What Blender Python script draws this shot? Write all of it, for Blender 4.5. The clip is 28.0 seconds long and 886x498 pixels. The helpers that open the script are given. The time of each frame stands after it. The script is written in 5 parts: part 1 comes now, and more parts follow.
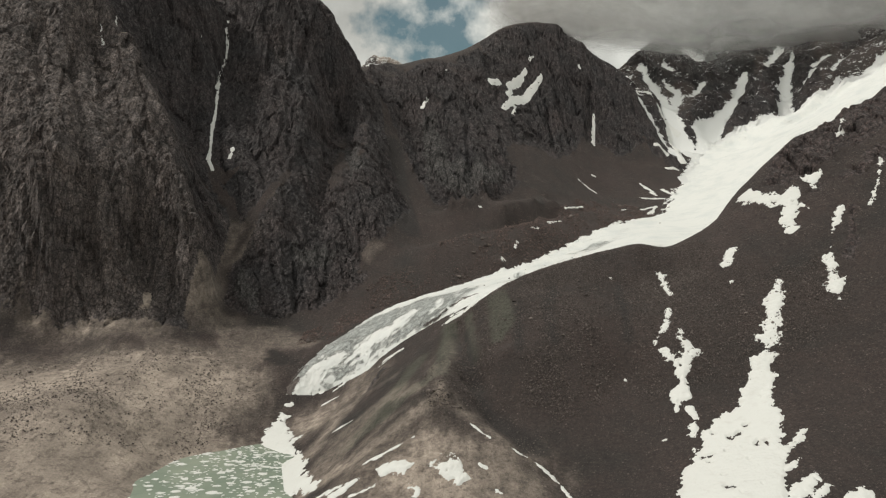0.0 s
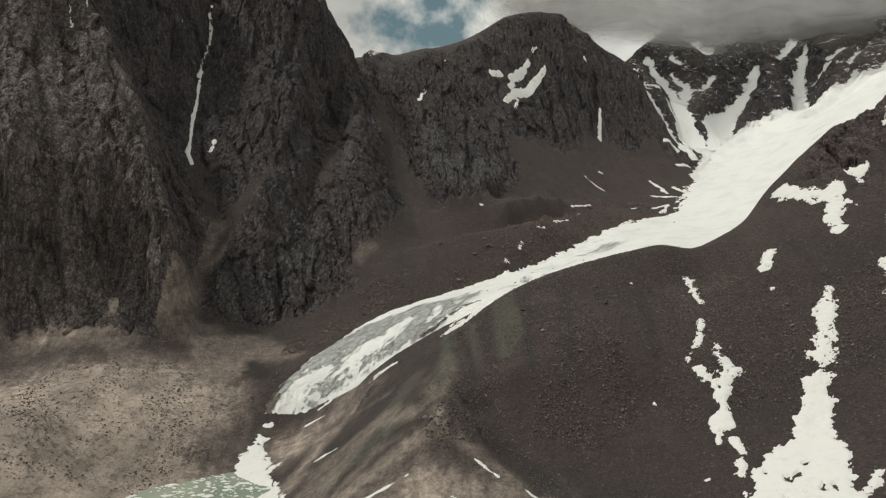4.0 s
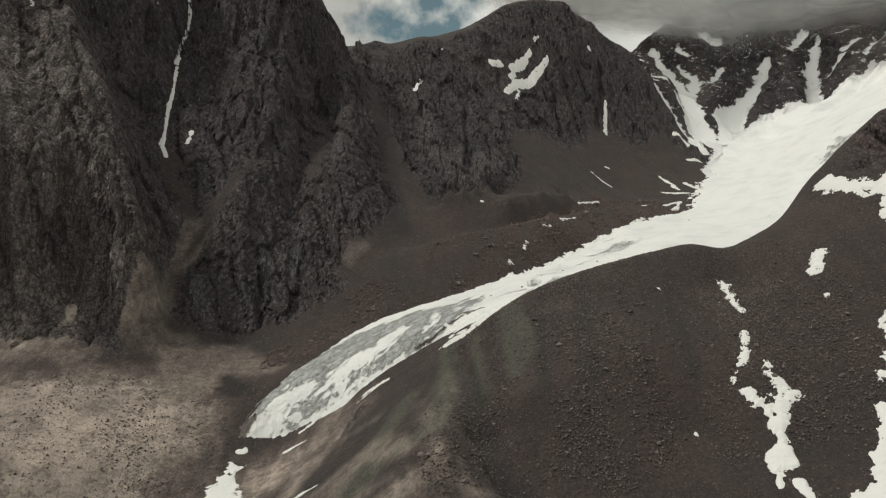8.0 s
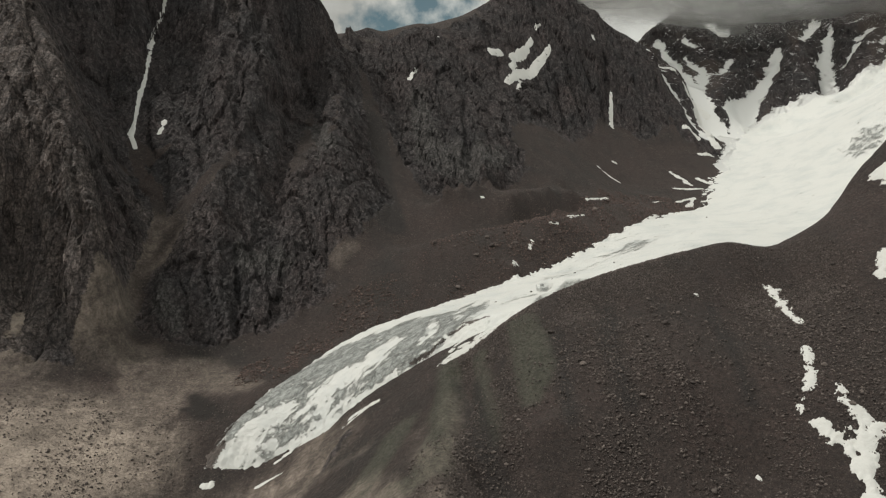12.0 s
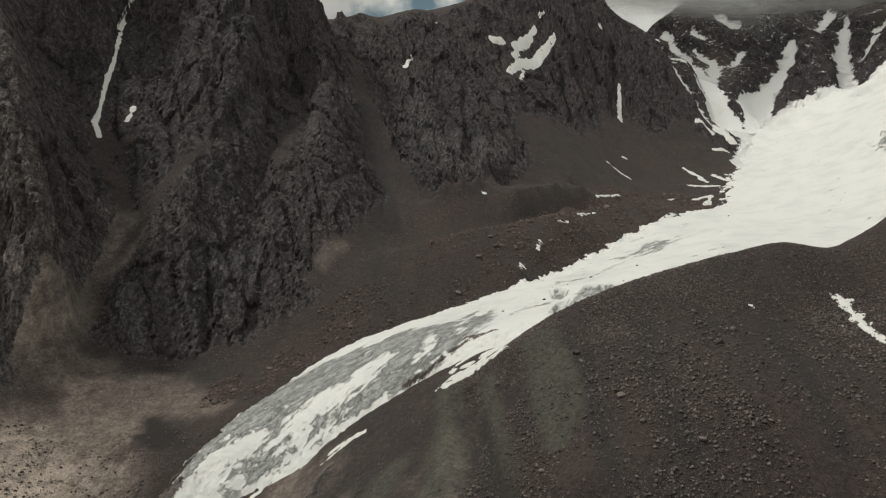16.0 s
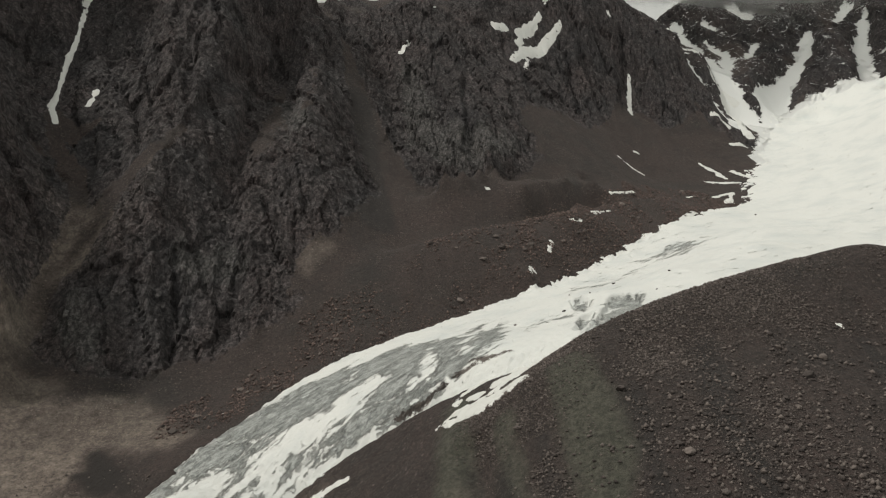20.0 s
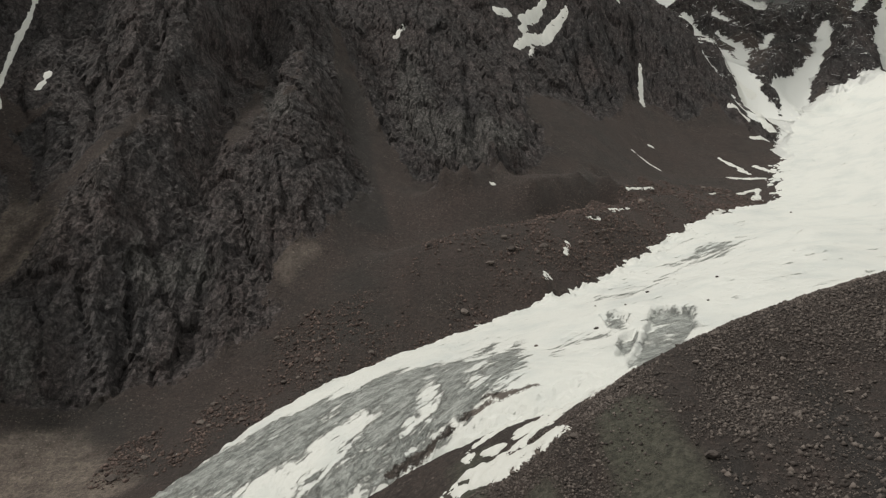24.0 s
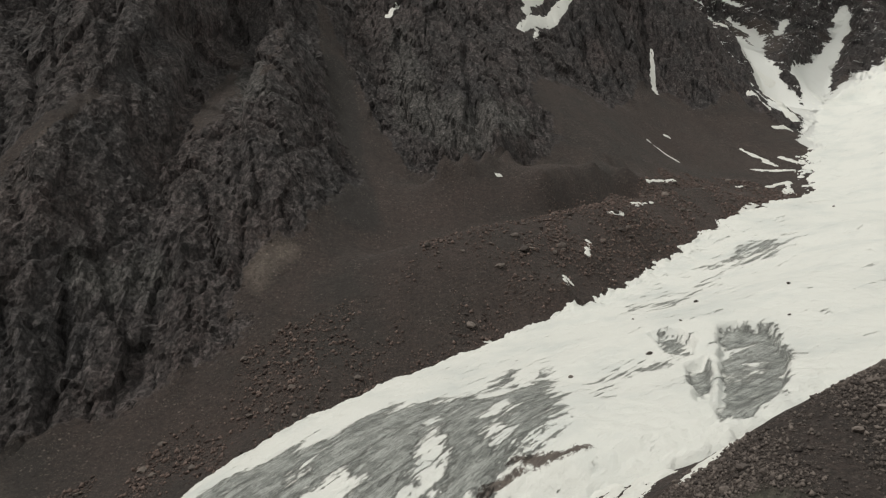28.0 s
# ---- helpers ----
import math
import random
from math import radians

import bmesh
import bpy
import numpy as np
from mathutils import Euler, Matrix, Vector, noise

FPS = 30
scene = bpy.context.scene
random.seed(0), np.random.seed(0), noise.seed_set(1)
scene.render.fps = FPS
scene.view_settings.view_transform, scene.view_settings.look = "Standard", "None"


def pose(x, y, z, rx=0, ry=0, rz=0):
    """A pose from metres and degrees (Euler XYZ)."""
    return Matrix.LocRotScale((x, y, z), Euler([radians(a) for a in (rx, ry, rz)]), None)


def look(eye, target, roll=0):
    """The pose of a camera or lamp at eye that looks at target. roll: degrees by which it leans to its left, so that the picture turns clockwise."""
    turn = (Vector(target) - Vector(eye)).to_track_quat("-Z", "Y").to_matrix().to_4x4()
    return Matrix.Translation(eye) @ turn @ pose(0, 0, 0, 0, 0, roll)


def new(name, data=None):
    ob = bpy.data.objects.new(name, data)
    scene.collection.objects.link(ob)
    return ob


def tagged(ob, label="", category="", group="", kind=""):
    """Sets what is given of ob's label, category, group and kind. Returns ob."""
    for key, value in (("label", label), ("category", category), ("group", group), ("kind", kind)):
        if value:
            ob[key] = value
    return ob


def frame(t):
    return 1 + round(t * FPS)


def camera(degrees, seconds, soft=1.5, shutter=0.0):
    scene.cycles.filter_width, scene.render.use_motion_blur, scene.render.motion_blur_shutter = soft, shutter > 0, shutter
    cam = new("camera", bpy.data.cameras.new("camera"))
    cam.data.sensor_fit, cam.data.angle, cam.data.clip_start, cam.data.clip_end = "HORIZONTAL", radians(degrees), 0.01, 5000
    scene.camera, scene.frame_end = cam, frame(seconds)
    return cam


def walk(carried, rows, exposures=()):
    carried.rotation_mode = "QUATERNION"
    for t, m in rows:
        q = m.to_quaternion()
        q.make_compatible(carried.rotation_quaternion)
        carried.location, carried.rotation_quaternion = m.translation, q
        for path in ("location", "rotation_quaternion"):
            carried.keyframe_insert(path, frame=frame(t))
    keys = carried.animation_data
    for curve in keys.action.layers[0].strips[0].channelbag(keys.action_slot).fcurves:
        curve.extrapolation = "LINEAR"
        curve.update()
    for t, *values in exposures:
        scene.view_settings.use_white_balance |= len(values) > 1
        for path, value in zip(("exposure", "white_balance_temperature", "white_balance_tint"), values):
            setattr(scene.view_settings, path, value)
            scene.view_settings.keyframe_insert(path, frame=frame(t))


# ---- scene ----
cam = camera(66, 28.0, soft=1.2)
PATH = [
    (0.0, pose(-0.00, 0.00, 0.00, 90.000, 0, -0.000) @ pose(0, 0, 0, 0, 0, -0.000)),
    (3.5, pose(-0.58, 41.90, 0.43, 90.034, 0, -0.164) @ pose(0, 0, 0, 0, 0, 0.092)),
    (7.0, pose(-1.23, 83.92, 0.54, 90.044, 0, -0.409) @ pose(0, 0, 0, 0, 0, 0.045)),
    (10.5, pose(-2.18, 125.62, 0.35, 90.066, 0, -0.748) @ pose(0, 0, 0, 0, 0, -0.095)),
    (14.0, pose(-2.42, 167.34, -0.12, 90.171, 0, -1.002) @ pose(0, 0, 0, 0, 0, -0.113)),
    (17.5, pose(-3.02, 209.14, 0.29, 90.194, 0, -1.270) @ pose(0, 0, 0, 0, 0, 0.109)),
    (21.0, pose(-3.68, 250.78, 0.94, 90.248, 0, -1.533) @ pose(0, 0, 0, 0, 0, 0.154)),
    (24.5, pose(-4.26, 293.75, 1.19, 90.403, 0, -1.785) @ pose(0, 0, 0, 0, 0, -0.012)),
    (28.0, pose(-4.91, 336.00, 1.91, 90.364, 0, -2.139) @ pose(0, 0, 0, 0, 0, -0.259)),
]
walk(cam, PATH, exposures=[(0.0, 0.14, 6700, 8), (12.0, 0.0, 6700, 8), (28.0, 0.0, 6700, 8)])

# ---- light ----
SUN_ELEVATION, SUN_AZIMUTH = 54, 262      # degrees; azimuth from north (+y), clockwise
world = bpy.data.worlds.new("sky")
scene.world = world
world.use_nodes = True
wt = world.node_tree
wt.nodes.clear()


def wnode(kind, **values):
    n = wt.nodes.new(kind)
    for key, value in values.items():
        n.inputs[key].default_value = value
    return n


sky = wnode("ShaderNodeTexSky")
sky.sky_type, sky.sun_disc = "NISHITA", False
sky.sun_elevation, sky.sun_rotation = radians(SUN_ELEVATION), radians(SUN_AZIMUTH)
sky.altitude, sky.dust_density, sky.ozone_density = 600, 2.0, 0.6
coords = wnode("ShaderNodeTexCoord")
cloud_noise = wnode("ShaderNodeTexNoise", Scale=9.0, Detail=9.0, Roughness=0.6)
wt.links.new(coords.outputs["Generated"], cloud_noise.inputs["Vector"])
# the overcast opens in one blue gap, low in the north
GAP = Vector((0.015, 0.95, 0.29)).normalized()
gap = wnode("ShaderNodeVectorMath")
gap.operation = "DISTANCE"
gap.inputs[1].default_value = GAP
wt.links.new(coords.outputs["Generated"], gap.inputs[0])
torn = wnode("ShaderNodeMath")
torn.operation = "MULTIPLY_ADD"
torn.inputs[1].default_value = 0.42
wt.links.new(cloud_noise.outputs["Fac"], torn.inputs[0])
wt.links.new(gap.outputs["Value"], torn.inputs[2])
cloud_ramp = wnode("ShaderNodeMapRange")
cloud_ramp.inputs["From Min"].default_value, cloud_ramp.inputs["From Max"].default_value = 0.245, 0.31
cloud_ramp.inputs["To Min"].default_value = 0.10
wt.links.new(torn.outputs[0], cloud_ramp.inputs["Value"])
sky_bg = wnode("ShaderNodeBackground", Strength=0.06)
cloud_bg = wnode("ShaderNodeBackground", Color=(0.93, 0.94, 0.90, 1))
lumps = wnode("ShaderNodeTexNoise", Scale=4.5, Detail=6.0, Roughness=0.55)
wt.links.new(coords.outputs["Generated"], lumps.inputs["Vector"])
cloud_light = wnode("ShaderNodeMapRange")
for key, value in (("From Min", 0.36), ("From Max", 0.62), ("To Min", 0.40), ("To Max", 0.85)):
    cloud_light.inputs[key].default_value = value
wt.links.new(lumps.outputs["Fac"], cloud_light.inputs["Value"])
# an overcast sky is dimmer towards the horizon than overhead
height_of = wnode("ShaderNodeSeparateXYZ")
wt.links.new(coords.outputs["Generated"], height_of.inputs[0])
overhead = wnode("ShaderNodeMapRange")
for key, value in (("From Min", 0.1), ("From Max", 0.9), ("To Min", 0.72), ("To Max", 1.12)):
    overhead.inputs[key].default_value = value
wt.links.new(height_of.outputs["Z"], overhead.inputs["Value"])
dimmed = wnode("ShaderNodeMath")
dimmed.operation = "MULTIPLY"
wt.links.new(cloud_light.outputs["Result"], dimmed.inputs[0])
wt.links.new(overhead.outputs["Result"], dimmed.inputs[1])
wt.links.new(dimmed.outputs[0], cloud_bg.inputs["Strength"])
sky_mix = wnode("ShaderNodeMixShader")
sky_out = wnode("ShaderNodeOutputWorld")
haze = wnode("ShaderNodeMix")
haze.data_type, haze.blend_type = "RGBA", "MULTIPLY"
haze.inputs[0].default_value, haze.inputs[7].default_value = 1.0, (0.78, 1.0, 0.80, 1)
wt.links.new(sky.outputs[0], haze.inputs[6])
wt.links.new(haze.outputs[2], sky_bg.inputs["Color"])
wt.links.new(cloud_ramp.outputs["Result"], sky_mix.inputs[0])
wt.links.new(sky_bg.outputs[0], sky_mix.inputs[1])
wt.links.new(cloud_bg.outputs[0], sky_mix.inputs[2])
wt.links.new(sky_mix.outputs[0], sky_out.inputs["Surface"])

sun = new("sun", bpy.data.lights.new("sun", "SUN"))
sun.data.energy, sun.data.angle, sun.data.color = 2.0, radians(6), (1.0, 0.96, 0.91)
away = Vector((math.sin(radians(SUN_AZIMUTH)) * math.cos(radians(SUN_ELEVATION)),
               math.cos(radians(SUN_AZIMUTH)) * math.cos(radians(SUN_ELEVATION)), math.sin(radians(SUN_ELEVATION))))
sun.matrix_world = look(away * 900, (0, 0, 0))


# ---- materials ----
class Nodes:
    """A small builder of node materials."""

    def __init__(self, name):
        self.material = bpy.data.materials.new(name)
        self.material.use_nodes = True
        self.tree = self.material.node_tree
        self.tree.nodes.clear()
        self.out = self.tree.nodes.new("ShaderNodeOutputMaterial")
        self.place = self.tree.nodes.new("ShaderNodeNewGeometry").outputs["Position"]

    def link(self, value, socket):
        if isinstance(value, bpy.types.NodeSocket):
            self.tree.links.new(value, socket)
        else:
            socket.default_value = value

    def node(self, kind, inputs=(), **settings):
        n = self.tree.nodes.new(kind)
        for key, value in settings.items():
            setattr(n, key, value)
        for key, value in dict(inputs).items():
            self.link(value, n.inputs[key])
        return n

    def attribute(self, name):
        return self.node("ShaderNodeAttribute", attribute_name=name).outputs["Fac"]

    def stretched(self, scale, turn=(0, 0, 0)):
        return self.node("ShaderNodeMapping", {"Vector": self.place, "Scale": scale, "Rotation": turn}).outputs["Vector"]

    def noise(self, scale, detail=4.0, rough=0.55, at=None, distort=0.0):
        return self.node("ShaderNodeTexNoise", {"Vector": at or self.place, "Scale": scale, "Detail": detail,
                                                "Roughness": rough, "Distortion": distort}).outputs["Fac"]

    def creased(self, scale, detail, at, rough=0.6):
        """Sharp crests and creases, from 0 to about 1."""
        n = self.noise(scale, detail, rough, at=at)
        return self.math("MULTIPLY", self.math("ABSOLUTE", self.math("SUBTRACT", n, 0.5)), 4.0)

    def cells(self, scale, at=None, feature="F1"):
        return self.node("ShaderNodeTexVoronoi", {"Vector": at or self.place, "Scale": scale}, feature=feature)

    def jittered(self, scale, reach):
        shift = self.node("ShaderNodeTexNoise", {"Vector": self.place, "Scale": scale, "Detail": 3.0}).outputs["Color"]
        return self.node("ShaderNodeVectorMath", {0: shift, 1: (reach, reach, reach), 2: self.place}, operation="MULTIPLY_ADD").outputs[0]

    def planes(self, scale, at):
        """Height of a surface broken into flat facets, each tilted its own way, and the facets' random tone."""
        cell = self.cells(scale, at)
        tilt = self.node("ShaderNodeVectorMath", {0: cell.outputs["Color"], 1: (0.5, 0.5, 0.5)}, operation="SUBTRACT").outputs[0]
        away = self.node("ShaderNodeVectorMath", {0: at, 1: cell.outputs["Position"]}, operation="SUBTRACT").outputs[0]
        height = self.node("ShaderNodeVectorMath", {0: away, 1: tilt}, operation="DOT_PRODUCT").outputs["Value"]
        return height, self.node("ShaderNodeSeparateColor", {0: cell.outputs["Color"]}).outputs[0]

    def ramp(self, value, low, high, to_low=0.0, to_high=1.0):
        return self.node("ShaderNodeMapRange", {"Value": value, "From Min": low, "From Max": high,
                                                "To Min": to_low, "To Max": to_high}).outputs["Result"]

    def math(self, operation, a, b=0.0):
        return self.node("ShaderNodeMath", {0: a, 1: b}, operation=operation).outputs[0]

    def mix(self, fac, a, b, blend="MIX"):
        n = self.node("ShaderNodeMix", {0: fac, 6: a, 7: b}, data_type="RGBA", blend_type=blend)
        return n.outputs[2]

    def bump(self, height, distance, strength=1.0, normal=None):
        n = self.node("ShaderNodeBump", {"Height": height, "Distance": distance, "Strength": strength})
        if normal:
            self.link(normal, n.inputs["Normal"])
        return n.outputs["Normal"]

    def finish(self, colour, roughness, normal=None, **more):
        n = self.node("ShaderNodeBsdfPrincipled", {"Base Color": colour, "Roughness": roughness, **more})
        if normal:
            self.link(normal, n.inputs["Normal"])
        self.link(n.outputs[0], self.out.inputs["Surface"])
        return self.material


def terrain_material():
    m = Nodes("mountain_ground")
    rock, pale, snow = m.attribute("rock"), m.attribute("pale"), m.attribute("snow")
    broad, fine, gritty = m.noise(0.018, 5.0), m.noise(0.35, 7.0, 0.68), m.noise(0.75, 5.0, 0.8)
    pale = m.math("MINIMUM", m.math("MULTIPLY", pale, m.ramp(m.noise(0.22, 7.0, 0.72), 0.30, 0.70, 0.35, 1.6)), 1.0)
    # scree: red-brown grit with angular stones of two sizes
    scree = m.mix(m.ramp(broad, 0.38, 0.62), (0.042, 0.035, 0.032, 1), (0.072, 0.050, 0.045, 1))
    scree = m.mix(m.ramp(m.noise(0.05, 6.0, 0.65), 0.42, 0.62), scree, (0.064, 0.046, 0.041, 1))
    runs = m.noise(0.16, 6.0, 0.68, at=m.stretched((1.0, 0.14, 0.14)))
    olive = m.attribute("olive")
    scree = m.mix(olive, scree, m.mix(m.ramp(runs, 0.35, 0.65), (0.074, 0.074, 0.056, 1), (0.128, 0.124, 0.096, 1)))
    # paler scree: tan fines, and sunlight or distance painted into the colour
    scree = m.mix(pale, scree, m.mix(m.ramp(m.noise(0.03, 6.0, 0.6), 0.4, 0.62), (0.33, 0.276, 0.232, 1), (0.56, 0.47, 0.395, 1)))
    scree = m.mix(m.ramp(runs, 0.45, 0.7, 0.0, 0.6), scree, m.mix(0.55, scree, (0.020, 0.017, 0.016, 1)))
    # darker rubble runs, with the spur's shaded flank put into the colour
    rubble_shade = m.attribute("rubble_shade")
    scree = m.mix(m.ramp(rubble_shade, 0.0, 1.0, 0.0, 0.85), scree, (0.031, 0.027, 0.026, 1))
    scree = m.mix(m.math("MULTIPLY", m.ramp(gritty, 0.38, 0.60, 0.0, 0.9), m.ramp(pale, 0.0, 1.0, 1.0, 0.4)), scree, m.mix(0.72, scree, (0.010, 0.009, 0.008, 1)))
    loose = m.math("MULTIPLY", m.math("SUBTRACT", 1.0, m.math("MULTIPLY", olive, 0.9)), m.ramp(m.noise(0.07, 5.0, 0.7), 0.40, 0.60, 0.25, 1.0))
    lone = 0.0
    for size, share in ((0.8, 0.70), (2.1, 0.5)):
        stones = m.cells(size, m.jittered(size * 2.2, 0.75 / size))
        speck = m.node("ShaderNodeSeparateColor", {0: stones.outputs["Color"]})
        body = m.ramp(stones.outputs["Distance"], 0.40, 0.26)
        here = m.math("MULTIPLY", m.math("MULTIPLY", m.ramp(speck.outputs[0], share, share + 0.12), body), loose)
        tint = m.mix(speck.outputs[1], m.mix(0.3, scree, (0.02, 0.018, 0.017, 1)), m.mix(pale, (0.190, 0.155, 0.138, 1), (0.44, 0.375, 0.32, 1)))
        scree = m.mix(m.math("MULTIPLY", here, 0.95), scree, tint)
        lone = m.math("ADD", lone, m.math("MULTIPLY", here, 0.6 / size))
    # rock: leaning beds and joints, weathered red-brown and grey faces
    bent = m.node("ShaderNodeVectorMath", {0: m.jittered(0.25, 1.6), 1: (1.0, 0.7, 0.42)}, operation="MULTIPLY").outputs[0]
    strata = m.noise(0.16, 9.0, 0.66, at=m.stretched((1.0, 0.6, 0.22), (0, 0.28, 0)), distort=0.6)
    slabs, slab_tone = m.planes(0.16, bent)
    splinters, splinter_tone = m.planes(0.5, bent)
    shards, shard_tone = m.planes(1.4, bent)
    stone = m.mix(m.ramp(m.noise(0.022, 8.0, 0.66), 0.36, 0.64), (0.039, 0.036, 0.037, 1), (0.067, 0.051, 0.048, 1))
    stone = m.mix(m.ramp(m.attribute("tawny"), 0.0, 1.0, 0.0, 0.85), stone, m.mix(m.ramp(m.noise(0.035, 7.0, 0.68), 0.42, 0.60), (0.066, 0.057, 0.054, 1), (0.150, 0.116, 0.101, 1)))
    stone = m.mix(m.ramp(m.attribute("lichen"), 0.0, 1.0, 0.0, 0.75), stone, (0.108, 0.104, 0.096, 1))
    stone = m.mix(m.ramp(m.attribute("ruddy"), 0.0, 1.0, 0.0, 0.85), stone, (0.074, 0.052, 0.046, 1))
    stone = m.mix(m.ramp(pale, 0.0, 0.7, 0.0, 0.7), stone, m.mix(m.ramp(strata, 0.36, 0.62), (0.100, 0.082, 0.072, 1), (0.215, 0.180, 0.158, 1)))
    stone = m.mix(m.ramp(strata, 0.54, 0.34, 0.0, 0.6), stone, m.mix(0.65, stone, (0.018, 0.016, 0.016, 1)))
    stone = m.mix(m.ramp(slab_tone, 0.35, 0.95, 0.0, 0.5), stone, m.mix(0.5, stone, (0.022, 0.020, 0.020, 1)))
    stone = m.mix(m.ramp(splinter_tone, 0.55, 0.95, 0.0, 0.5), stone, m.mix(0.5, stone, (0.160, 0.142, 0.134, 1)))
    stone = m.mix(m.ramp(shard_tone, 0.15, 0.9, 0.55, 0.0), stone, m.mix(0.6, stone, (0.020, 0.018, 0.018, 1)))
    speckle = m.ramp(m.noise(0.7, 6.0, 0.82), 0.40, 0.60, 0.42, 1.75)
    streaks = m.ramp(m.noise(0.55, 6.0, 0.72, at=m.stretched((1.0, 0.6, 0.12), (0, 0.28, 0))), 0.40, 0.60, 0.68, 1.32)
    joints = m.ramp(m.cells(0.24, bent, "DISTANCE_TO_EDGE").outputs["Distance"], 0.0, 0.10, 0.45, 1.0)
    weather = m.math("MULTIPLY", m.math("MULTIPLY", speckle, streaks), joints)
    stone = m.mix(1.0, stone, m.node("ShaderNodeCombineColor", {0: weather, 1: weather, 2: m.math("MULTIPLY", weather, 1.04)}).outputs[0], blend="MULTIPLY")
    rock = m.ramp(m.math("ADD", rock, m.ramp(m.noise(0.30, 6.0, 0.7), 0.25, 0.75, -0.45, 0.45)), 0.40, 0.58)
    colour = m.mix(rock, scree, stone)
    colour = m.mix(m.attribute("wet"), colour, (0.022, 0.018, 0.016, 1))
    edge = m.math("ADD", snow, m.ramp(m.noise(0.15, 8.0, 0.68, at=m.stretched((0.5, 0.5, 1.0), (0, 1.0, 0)), distort=1.2), 0.25, 0.75, -0.48, 0.48))
    edge = m.math("ADD", edge, m.ramp(m.noise(0.5, 6.0, 0.7), 0.25, 0.75, -0.20, 0.20))
    white = m.ramp(edge, 0.49, 0.52)
    colour = m.mix(white, colour, (0.66, 0.67, 0.66, 1))
    creases = m.math("ADD", m.creased(0.13, 5.0, bent), m.math("MULTIPLY", m.creased(0.55, 4.0, bent, 0.7), 0.5))
    relief = m.math("ADD", m.math("MULTIPLY", creases, 0.6), m.math("ADD", m.math("MULTIPLY", fine, 1.2), m.math("ADD", m.math("MULTIPLY", splinters, 1.3), m.math("MULTIPLY", shards, 1.3))))
    bare = m.math("MULTIPLY", rock, m.math("SUBTRACT", 1.0, white))
    normal = m.bump(m.math("MULTIPLY", relief, bare), 1.2)
    rubble = m.math("ADD", m.math("MULTIPLY", lone, 0.5), m.math("ADD", m.math("MULTIPLY", gritty, 0.5), fine))
    normal = m.bump(m.math("MULTIPLY", rubble, m.math("SUBTRACT", 1.0, rock)), 1.5, 1.0, normal)
    return m.finish(colour, 0.92, normal)


def snow_material():
    m = Nodes("old_snow")
    dirt = m.noise(0.22, 7.0, 0.6)
    colour = m.mix(m.ramp(dirt, 0.55, 0.8, 0.0, 0.35), (0.64, 0.645, 0.62, 1), (0.40, 0.365, 0.33, 1))
    normal = m.bump(m.noise(0.6, 5.0), 0.35)
    return m.finish(colour, 0.6, normal)


